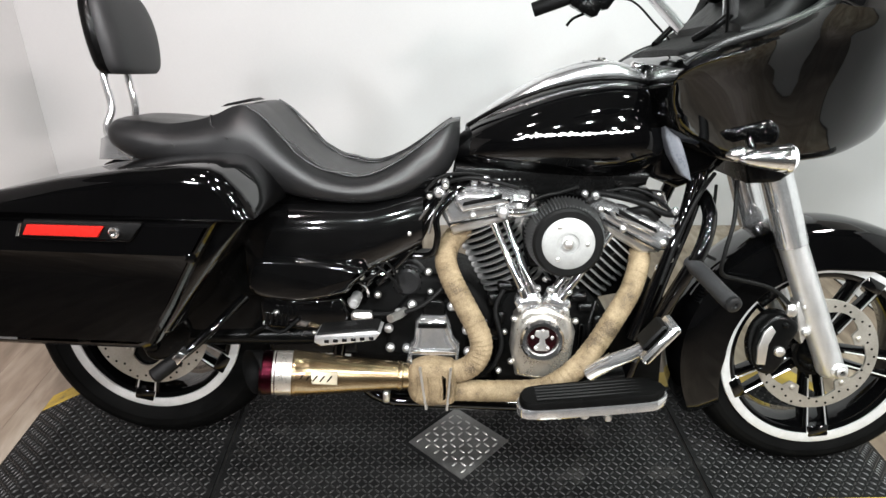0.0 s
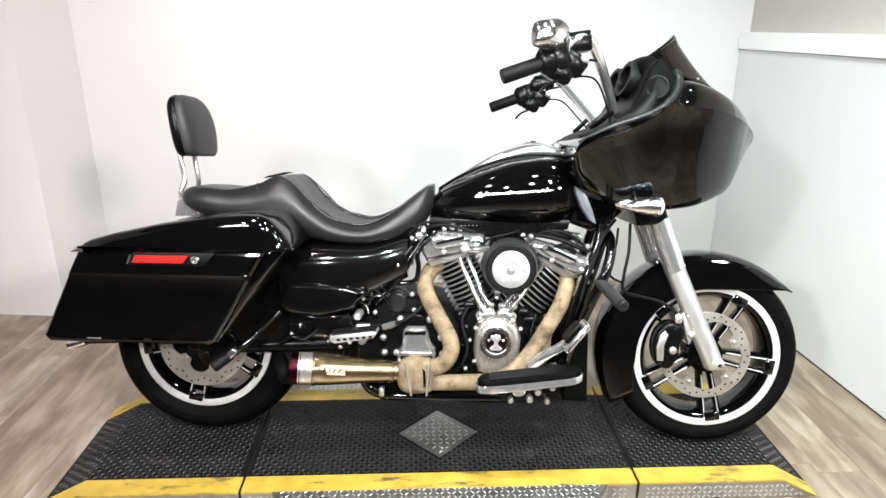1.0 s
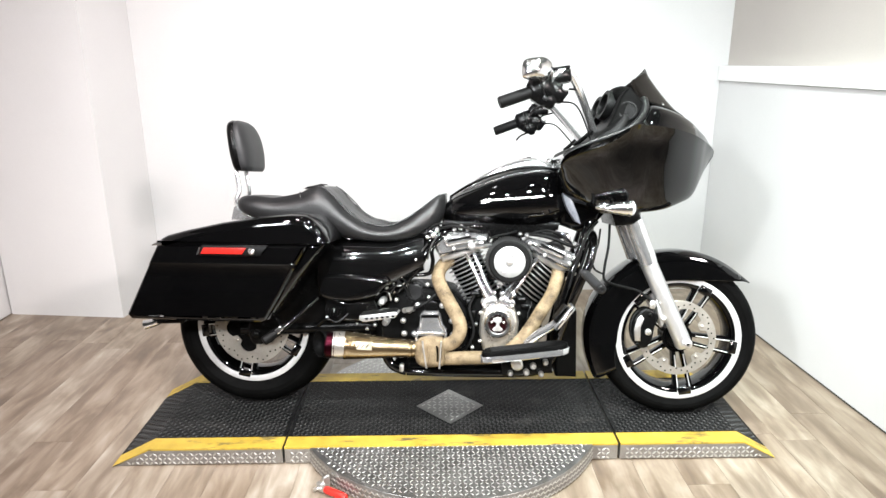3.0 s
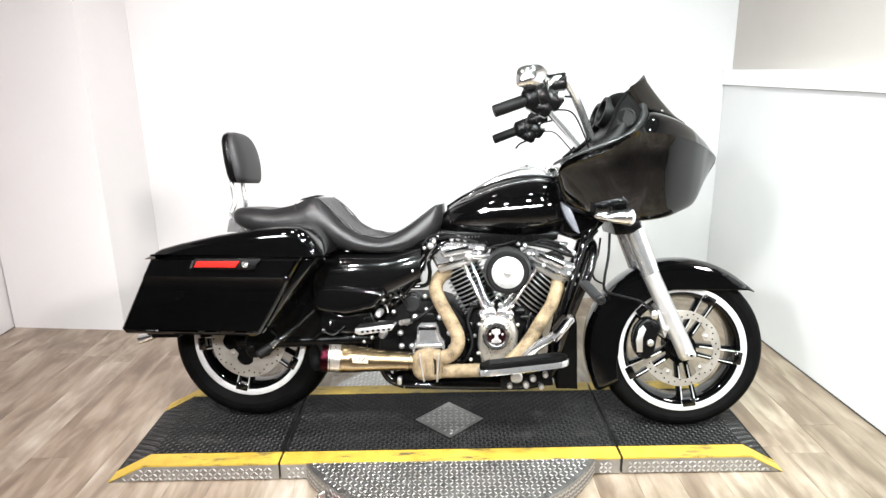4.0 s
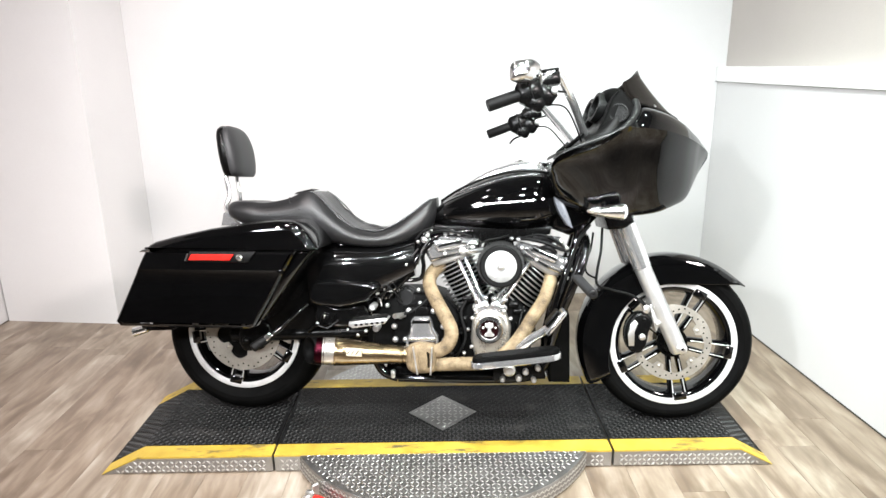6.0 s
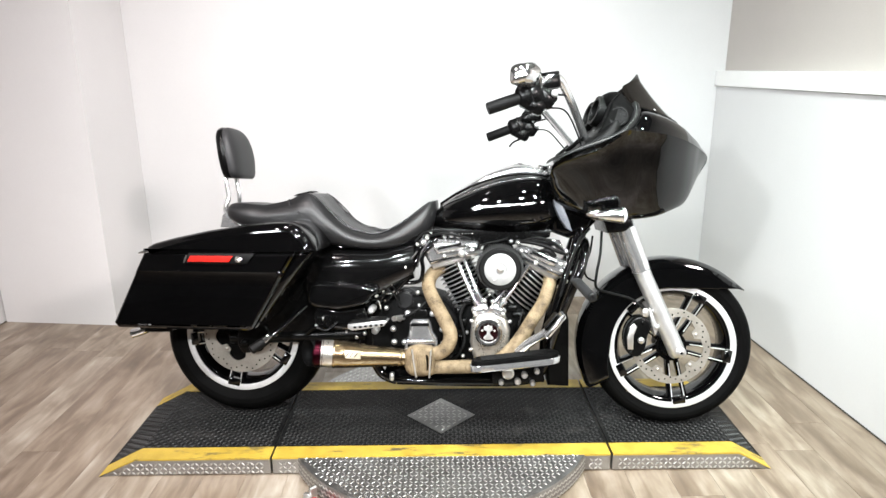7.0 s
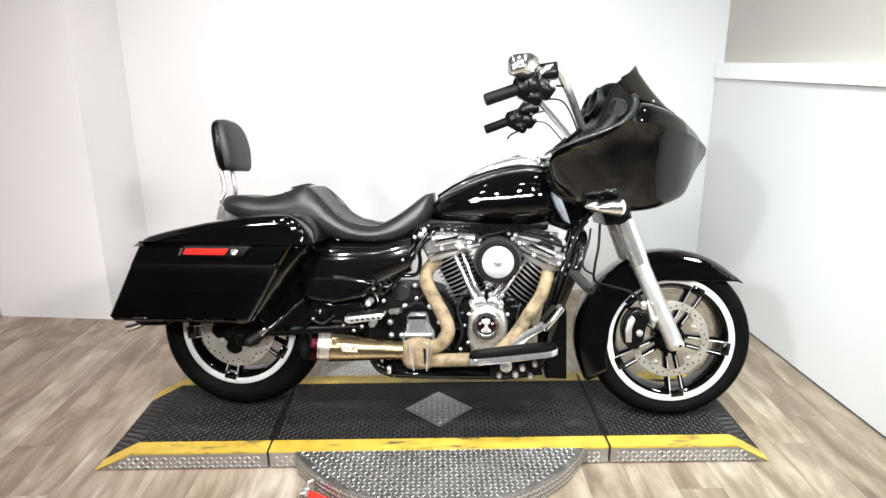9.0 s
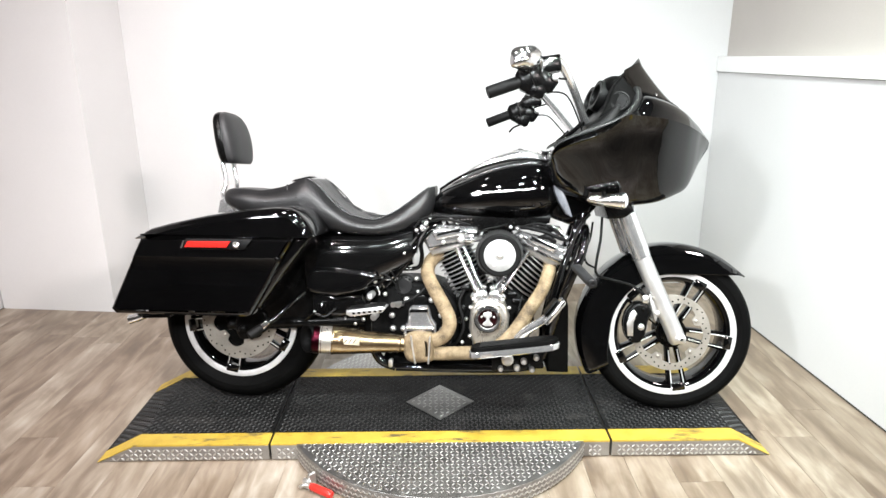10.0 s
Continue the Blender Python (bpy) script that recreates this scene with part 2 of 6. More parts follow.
# ---- mesh helpers ----
class Geo:
    """Vertices and faces of one part."""

    def __init__(self):
        self.v, self.f = [], []

    def grid(self, rings, close=True, caps=True):
        base, n = len(self.v), len(rings[0])
        for r in rings:
            self.v += [tuple(p) for p in r]
        for i in range(len(rings) - 1):
            for j in range(n if close else n - 1):
                k = (j + 1) % n
                a = base + i * n
                self.f.append((a + j, a + k, a + n + k, a + n + j))
        if caps:
            self.f.append(tuple(base + j for j in range(n)))
            a = base + (len(rings) - 1) * n
            self.f.append(tuple(a + n - 1 - j for j in range(n)))
        return self

    def tube(self, pts, r, n=12, samples=None, smooth=True, radii=None):
        pts = [Vector(p) for p in pts]
        if smooth and len(pts) > 2:
            pts = spline(pts, samples or 8 * (len(pts) - 1))
        m = len(pts)
        tang = [(pts[min(i + 1, m - 1)] - pts[max(i - 1, 0)]).normalized() for i in range(m)]
        side = tang[0].orthogonal().normalized()
        rings = []
        for i, p in enumerate(pts):
            side = (side - tang[i] * side.dot(tang[i])).normalized()
            up = tang[i].cross(side)
            u = i / (m - 1)
            rr = radii(u) if radii else r
            rings.append([p + rr * (math.cos(2 * math.pi * k / n) * side + math.sin(2 * math.pi * k / n) * up) for k in range(n)])
        return self.grid(rings)

    def lathe(self, centre, axis, profile, n=32, a0=0.0, a1=2 * math.pi):
        """profile: (distance along the axis, radius)."""
        axis, c = Vector(axis).normalized(), Vector(centre)
        s = axis.orthogonal().normalized()
        if abs(axis.y) > 0.99:
            s = Vector((1, 0, 0))
        t = axis.cross(s)
        full = abs(a1 - a0 - 2 * math.pi) < 1e-6
        cnt = n if full else n + 1
        rings = [[c + axis * d + max(r, 1e-4) * (math.cos(a0 + (a1 - a0) * k / n) * s + math.sin(a0 + (a1 - a0) * k / n) * t) for k in range(cnt)] for d, r in profile]
        return self.grid(rings, close=full)

    def ring(self, centre, axis, profile, n=48):
        """A closed profile turned round the axis."""
        axis, c = Vector(axis).normalized(), Vector(centre)
        s = Vector((1, 0, 0)) if abs(axis.y) > 0.99 else axis.orthogonal().normalized()
        t = axis.cross(s)
        rings = []
        for k in range(n + 1):
            a = 2 * math.pi * k / n
            rings.append([c + axis * d + r * (math.cos(a) * s + math.sin(a) * t) for d, r in profile])
        return self.grid(rings, caps=False)

    def prism(self, outline, y0, y1, bevel=0.01, steps=3, round_to=0, both=True, taper=0.0):
        """An outline in x and z carried from y0 to y1, its edges rounded."""
        o = [Vector((p[0], p[1])) for p in outline]
        if round_to:
            o = [Vector((p[0], p[1])) for p in spline([Vector((q.x, q.y, 0)) for q in o] + [Vector((o[0].x, o[0].y, 0))], round_to, loop=True)]
        area = sum(a.x * b.y - b.x * a.y for a, b in zip(o, o[1:] + o[:1]))
        if area < 0:
            o.reverse()
        n = len(o)
        norm = []
        for i in range(n):
            e = (o[(i + 1) % n] - o[i - 1])
            norm.append(Vector((-e.y, e.x)).normalized())
        sgn = 1 if y1 > y0 else -1

        def level(y, inset):
            return [(o[i].x + norm[i].x * inset, y, o[i].y + norm[i].y * inset) for i in range(n)]

        turn = [math.pi / 2 * k / steps for k in range(steps + 1)]
        rings = [level(y0 + sgn * bevel * (1 - math.cos(a)), bevel * (1 - math.sin(a))) for a in turn]
        if both:
            rings += [level(y1 - sgn * bevel * (1 - math.cos(a)), taper + bevel * (1 - math.sin(a))) for a in reversed(turn)]
        else:
            rings.append(level(y1, taper))
        return self.grid(rings)

    def box(self, c, size, bevel=0.004, m=None):
        hx, hy, hz = (s / 2 for s in size)
        b = min(bevel, hx * 0.9, hy * 0.9, hz * 0.9)
        rings = []
        for y, ins in ((-hy, b), (-hy + b, 0), (hy - b, 0), (hy, b)):
            x, z = hx - ins, hz - ins
            rings.append([(-x + b, y, -z), (x - b, y, -z), (x, y, -z + b), (x, y, z - b), (x - b, y, z), (-x + b, y, z), (-x, y, z - b), (-x, y, -z + b)])
        m = Matrix.Translation(c) @ (m or Matrix())
        return self.grid([[m @ Vector(p) for p in r] for r in rings])

    def body(self, stations, nx=36, nr=36):
        """A loft along x. Stations: x, middle y, half width, top, bottom, height of the widest line, exponent."""
        cols = spline([Vector(s[:3]) for s in stations], nx)
        colb = spline([Vector(s[3:6]) for s in stations], nx)
        ex = spline([Vector((s[6], 0, 0)) for s in stations], nx)
        rings = []
        for a, b, e in zip(cols, colb, ex):
            ring = []
            for k in range(nr):
                t = 2 * math.pi * k / nr
                c, s = math.cos(t), math.sin(t)
                y = a.y + a.z * math.copysign(abs(c) ** (2 / e.x), c)
                h = (b.x - b.z) if s > 0 else (b.z - b.y)
                ring.append((a.x, y, b.z + h * math.copysign(abs(s) ** (2 / e.x), s)))
            rings.append(ring)
        return self.grid(rings)


def spline(pts, n, loop=False):
    """n + 1 points on a smooth line through pts."""
    m = len(pts) - 1
    out = []
    for i in range(n + (0 if loop else 1)):
        u = i / n * m
        k = min(int(u), m - 1)
        t = u - k
        p1, p2 = pts[k], pts[k + 1]
        p0 = pts[k - 1] if k > 0 else (pts[m - 1] if loop else p1)
        p3 = pts[k + 2] if k + 2 <= m else (pts[1] if loop else p2)
        out.append(0.5 * (2 * p1 + (p2 - p0) * t + (2 * p0 - 5 * p1 + 4 * p2 - p3) * t * t + (3 * p1 - p0 - 3 * p2 + p3) * t ** 3))
    return out


def part(name, geo, material, parent=None, label="", sharp=38):
    me = bpy.data.meshes.new(name)
    me.from_pydata([tuple(p) for p in geo.v], [], geo.f)
    if len(geo.f) < 30000:
        bm = bmesh.new()
        bm.from_mesh(me)
        bmesh.ops.recalc_face_normals(bm, faces=bm.faces)
        bm.to_mesh(me)
        bm.free()
    me.polygons.foreach_set("use_smooth", [True] * len(me.polygons))
    me.set_sharp_from_angle(angle=radians(sharp))
    me.materials.append(material)
    ob = new(name, me)
    ob.parent = parent
    if label:
        tagged(ob, label)
    return ob


def bolt(g, c, axis, r=0.007, h=0.006):
    return g.lathe(c, axis, [(0, r), (h * 0.45, r), (h * 0.8, r * 0.8), (h * 0.97, r * 0.45), (h, 0)], 12)


# ---- the room ----
def slab(name, c, size, material, label, category, kind="structure"):
    ob = part(name, Geo().box(c, size, 0.002), material)
    return tagged(ob, label, category, kind=kind)


DARKJOINT = surface("dark joint", (0.015, 0.013, 0.011), (0.03, 0.026, 0.022), (0.7, 0.8))
BACK, RIGHT = 1.56, 1.71
slab("wall_back", ((-1.80 + RIGHT) / 2, BACK + 0.06, CEILING / 2), (RIGHT + 1.80 + 0.24, 0.12, CEILING), WALL, "smooth white painted wall behind the motorcycle", "wall")
# a shallow projection of the wall on the rear side
g = Geo()
lx0, lx1, ly0, ly1 = -2.53, -1.85, 1.23, 1.157
g.grid([[(lx0, ly0, z), (lx1, ly1, z), (-1.775, BACK - 0.001, z), (lx0, BACK - 0.001, z)] for z in (0.0, CEILING)])
tagged(part("wall_projection", g, WALL), "white painted projecting section of wall", "wall", kind="structure")
slab("wall_left", (-2.60, 0.08, CEILING / 2), (0.12, 2.96, CEILING), WALL, "white painted side wall", "wall")
SKEW = Matrix.Translation((RIGHT, 0, 0)) @ Matrix.Rotation(radians(2.9), 4, "Z") @ Matrix.Translation((-RIGHT, 0, 0))
for ob in (slab("wall_right", (RIGHT + 0.06, 0.06, 0.65), (0.12, 3.0, 1.30), WALL, "white painted half-height wall beside the stand", "wall"),
           slab("wall_right_upper", (RIGHT + 0.08, 0.06, (CEILING + 1.384) / 2), (0.08, 3.0, CEILING - 1.386), TAUPE, "taupe painted wall above the white cap rail", "wall"),
           slab("trim", (RIGHT + 0.050, 0.06, 1.343), (0.128, 3.0, 0.084), TRIM, "white cap rail on the half-height wall", "trim"),
           # solid dark strip that paints the shade where wall meets floor
           slab("foot_shade_strip", (RIGHT - 0.002, 0.06, 0.003), (0.006, 3.0, 0.006), DARKJOINT, "dark strip standing in for the shade along the foot of the wall", "joint")):
    ob.matrix_basis = SKEW
# unseen walls added to close the room and give the chrome pale reflections
slab("wall_front", (0.0, -7.0, CEILING / 2), (10.2, 0.12, CEILING), DARKWALL, "unseen pale grey wall added to close the showroom's far end", "wall")
slab("wall_showroom", (-5.06, -2.65, CEILING / 2), (0.12, 8.58, CEILING), DARKWALL, "unseen pale grey side wall added to close the showroom", "wall")
slab("wall_showroom", (5.06, -2.65, CEILING / 2), (0.12, 8.58, CEILING), DARKWALL, "unseen pale grey side wall added to close the showroom", "wall")
slab("wall_return", (-3.83, 1.62, CEILING / 2), (2.34, 0.12, CEILING), DARKWALL, "unseen pale grey wall added beside the booth", "wall")
slab("wall_return", (3.41, 1.62, CEILING / 2), (3.18, 0.12, CEILING), DARKWALL, "unseen pale grey wall added beside the booth", "wall")
slab("ceiling", (0.0, -2.65, CEILING + 0.05), (10.3, 8.8, 0.1), CEIL, "dark grey painted ceiling", "ceiling")


floor = slab("floor", (0.0, -2.65, -0.056), (10.3, 8.8, 0.1), PLANK, "light brown wood-look vinyl plank floor", "floor")


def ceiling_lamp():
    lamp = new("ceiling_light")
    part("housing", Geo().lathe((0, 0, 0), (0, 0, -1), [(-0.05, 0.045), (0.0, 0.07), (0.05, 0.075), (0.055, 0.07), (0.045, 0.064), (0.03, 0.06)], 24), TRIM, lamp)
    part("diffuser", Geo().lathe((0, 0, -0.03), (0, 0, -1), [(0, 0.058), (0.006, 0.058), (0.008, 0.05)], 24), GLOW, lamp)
    return tagged(lamp, "round white ceiling spotlight out of view, some added as fill", "ceiling light", "ceiling spotlights")


first = ceiling_lamp()
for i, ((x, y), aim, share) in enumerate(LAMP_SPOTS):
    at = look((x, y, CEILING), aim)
    # the wide pair beyond x = 2 is unseen fill added for the side walls
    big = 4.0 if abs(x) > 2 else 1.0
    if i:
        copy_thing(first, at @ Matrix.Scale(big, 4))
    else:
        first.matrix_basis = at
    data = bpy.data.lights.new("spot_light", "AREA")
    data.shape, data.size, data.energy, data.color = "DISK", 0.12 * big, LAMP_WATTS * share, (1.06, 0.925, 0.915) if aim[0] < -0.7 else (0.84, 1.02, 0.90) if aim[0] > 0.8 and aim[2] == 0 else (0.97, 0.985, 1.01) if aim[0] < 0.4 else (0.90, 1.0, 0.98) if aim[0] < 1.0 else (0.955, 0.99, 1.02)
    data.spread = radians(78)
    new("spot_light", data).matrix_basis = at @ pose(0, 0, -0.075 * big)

# ---- the turntable and its deck ----
DECK = 0.07


def lugs(points, length, width, height, z, rise=lambda x: 0.0):
    """Raised lens-shaped treads, alternately turned."""
    g = Geo()
    for x, y, a, dz in points:
        c, s = math.cos(a), math.sin(a)
        b = len(g.v)
        for u, w, h in ((-1, 0, 0), (-0.45, 0.85, 0), (0.45, 0.85, 0), (1, 0, 0), (0.45, -0.85, 0), (-0.45, -0.85, 0), (-0.4, 0, 1), (0.4, 0, 1)):
            px, py = u * length / 2, w * width / 2
            g.v.append((x + px * c - py * s, y + px * s + py * c, z + rise(x + px * c - py * s) + h * height - (0.0005 if h == 0 else 0)))
        for q in ((0, 1, 6), (1, 2, 7, 6), (2, 3, 7), (3, 4, 7), (4, 5, 6, 7), (5, 0, 6)):
            g.f.append(tuple(b + k for k in q))
    return g


def tread_points(x0, x1, y0, y1, pitch, keep=lambda x, y: True, tilt=0.0):
    out = []
    nx, ny = int((x1 - x0) / pitch), int((y1 - y0) / pitch)
    for i in range(nx + 1):
        for j in range(ny + 1):
            x, y = x0 + (i + 0.5) * pitch, y0 + (j + 0.5) * pitch
            if x < x1 and y < y1 and keep(x, y):
                out.append((x, y, tilt + (math.pi / 4 if (i + j) % 2 else -math.pi / 4), 0.0))
    return out


YN, YF, STRIPE = -0.28, 0.292, 0.07
turntable = new("turntable")
tagged(turntable, "round aluminium diamond plate turntable on the floor", "turntable")
disc = part("plate", Geo().lathe((0, 0, 0), (0, 0, 1), [(0.006, 0.5865), (0.066, 0.588), (0.069, 0.586), (0.069, 0.0)], 128), PLATE, turntable)
part("base", Geo().lathe((0, 0, 0), (0, 0, 1), [(0.0, 0.572), (0.05, 0.572)], 96), DARKJOINT, turntable)
pts = tread_points(-0.6, 0.6, -0.6, YN - 0.004, 0.0180, lambda x, y: x * x + y * y < 0.572 ** 2)
pts += tread_points(-0.6, 0.6, YF + 0.004, 0.6, 0.0180, lambda x, y: x * x + y * y < 0.572 ** 2)
tagged(part("treads", lugs(pts, 0.0190, 0.0064, 0.0018, 0.069), TREAD, turntable), kind="stuff")

gg = Geo()
for i in range(150):
    for j in range(3):
        q = math.pi * (1.08 + 0.84 * i / 149)
        t = math.pi / 4 if (i + j) % 2 else -math.pi / 4
        b = len(gg.v)
        for u, w, h in ((-1, 0, 0), (0, 0.5, 0), (1, 0, 0), (0, -0.5, 0), (0, 0, 1)):
            e, f = u * 0.0105, w * 0.008
            qq, rr = q + (e * math.cos(t) - f * math.sin(t)) / 0.588, 0.5878 + h * 0.0025
            gg.v.append((rr * math.cos(qq), rr * math.sin(qq), 0.013 + 0.0195 * j + e * math.sin(t) + f * math.cos(t)))
        for k in ((0, 1, 4), (1, 2, 4), (2, 3, 4), (3, 0, 4)):
            gg.f.append(tuple(b + n for n in k))
tagged(part("rim_treads", gg, TREAD, turntable), kind="stuff")


def deck(name, x0, x1, ramp_end, label):
    """One section of the ramp deck; ramp_end: x where the slope reaches the floor."""
    top = new(name)
    tagged(top, label, "ramp", "deck sections")
    lo, hi = (ramp_end, x1) if ramp_end < x0 else (x0, ramp_end)
    xs = sorted({x0, x1, ramp_end})

    def z_at(x):
        if ramp_end < x0 and x < x0:
            return DECK * (x - ramp_end) / (x0 - ramp_end)
        if ramp_end > x1 and x > x1:
            return DECK * (ramp_end - x) / (ramp_end - x1)
        return DECK

    def strip(ya, yb, lift, depth, shrink=0.0):
        gg = Geo()
        gg.grid([[(x, ya + shrink, max(z_at(x) - depth, 0.001)), (x, yb - shrink, max(z_at(x) - depth, 0.001)), (x, yb - shrink, z_at(x) + lift), (x, ya + shrink, z_at(x) + lift)] for x in xs])
        return gg

    part("base", Geo().box(((x0 + x1) / 2, (YN + YF) / 2, 0.03), (x1 - x0 - 0.02, YF - YN - 0.03, 0.06), 0.002), DARKJOINT, top)
    part("skirt", strip(YN, YF, -0.004, DECK - 0.006), PLATE, top, "diamond plate aluminium side skirt")
    part("mat", strip(YN + STRIPE, YF - STRIPE, 0.0, 0.006), MAT, top, "black diamond-tread rubber surface")
    part("stripe", strip(YN - 0.002, YN + STRIPE - 0.001, 0.001, 0.006), YELLOW, top, "scuffed yellow painted safety stripe")
    part("stripe", strip(YF - STRIPE + 0.001, YF + 0.002, 0.001, 0.006), YELLOW, top, "scuffed yellow painted safety stripe")

    def outside(x, y):
        return abs(x) + abs(y) > 0.142

    pts = [(x, y, a, z_at(x) - DECK) for x, y, a, _ in tread_points(lo + 0.01, hi - 0.01, YN + STRIPE + 0.005, YF - STRIPE - 0.005, 0.0158, outside)]
    tagged(part("treads", lugs(pts, 0.0190, 0.0066, 0.0028, DECK, lambda x: z_at(x) - DECK), LUG, top), kind="stuff")
    side = [(x, z, a) for x, z, a, _ in tread_points(lo + 0.02, hi - 0.02, 0.004, 0.066, 0.0165) if z < z_at(x) - 0.014 and not (name == "middle_ramp" and abs(x) < 0.53)]
    gg = Geo()
    for x, z, a in side:
        b = len(gg.v)
        for u, w, h in ((-1, 0, 0), (0, 0.5, 0), (1, 0, 0), (0, -0.5, 0), (0, 0, 1)):
            px, pz = u * 0.0098, w * 0.0084
            gg.v.append((x + px * math.cos(a) - pz * math.sin(a), YN - 0.0005 - h * 0.0026, z + px * math.sin(a) + pz * math.cos(a)))
        for q in ((0, 1, 4), (1, 2, 4), (2, 3, 4), (3, 0, 4)):
            gg.f.append(tuple(b + i for i in q))
    tagged(part("skirt_treads", gg, TREAD, top), kind="stuff")
    return top


deck("entry_ramp", -1.10, -0.617, -1.238, "black rubber topped entry ramp with yellow edges")
mid = deck("middle_ramp", -0.609, 0.609, 0.609, "black rubber topped middle deck with yellow edges")
deck("exit_ramp", 0.618, 1.075, 1.198, "black rubber topped exit ramp with yellow edges")
g = Geo().grid([[(0.135, 0, z), (0, 0.135, z), (-0.135, 0, z), (0, -0.135, z)] for z in (DECK - 0.01, DECK + 0.0025)])
inset = part("inset_plate", g, PLATE, mid, "square aluminium diamond plate inset")
pts = tread_points(-0.14, 0.14, -0.14, 0.14, 0.0225, lambda x, y: abs(x) + abs(y) < 0.115)
tagged(part("treads", lugs(pts, 0.0235, 0.0076, 0.0024, DECK + 0.0025), TREAD, inset), kind="stuff")

# ---- the motorcycle: x ahead, y to its left, z up, from the rear contact ----
bike = new("motorcycle")
bike.matrix_basis = pose(-0.78, 0.10, DECK + 0.002, -11, 0, -4.5)
tagged(bike, "gloss black touring motorcycle with chrome engine, leaning on its stand", "motorcycle")
RW, FW = Vector((-0.005, 0, 0.316)), Vector((1.671, -0.014, 0.300))
UP = Vector((0, 0, 1))
SIDE = (0, 1, 0)


def tyre_profile(R, rim, w):
    """Closed profile of a tyre: rounded tread, bulging walls."""
    out = []
    for k in range(15):
        a = math.pi * k / 14
        out.append((-math.cos(a) * w / 2, R - w * 0.34 + w * 0.34 * math.sin(a) ** 0.8))
    out += [(w * 0.50, (R * 0.55 + rim * 0.45)), (w * 0.44, rim + 0.006), (w * 0.38, rim - 0.004), (-w * 0.38, rim - 0.004), (-w * 0.44, rim + 0.006), (-w * 0.50, (R * 0.55 + rim * 0.45))]
    return out


def spoke(g, c, ang, r0, r1, off0, off1, y0, y1, w, dip):
    """One leg of a split spoke, from the hub out to the rim."""
    u = Vector((math.cos(ang), 0, math.sin(ang)))
    t = Vector((-u.z, 0, u.x))
    rings = []
    for k in range(5):
        f = k / 4
        p = c + u * (r0 + (r1 - r0) * f) + t * (off0 + (off1 - off0) * f)
        ww = w * (1.15 - 0.3 * f)
        lift = dip * (1 - f) ** 0.8
        ya, yb = y0 + lift, y1 + lift
        rings.append([p + t * -ww + Vector((0, ya + 0.004, 0)), p + t * (-ww + 0.003) + Vector((0, ya, 0)), p + t * (ww - 0.003) + Vector((0, ya, 0)), p + t * ww + Vector((0, ya + 0.004, 0)), p + t * ww + Vector((0, yb, 0)), p + t * -ww + Vector((0, yb, 0))])
    g.grid(rings)


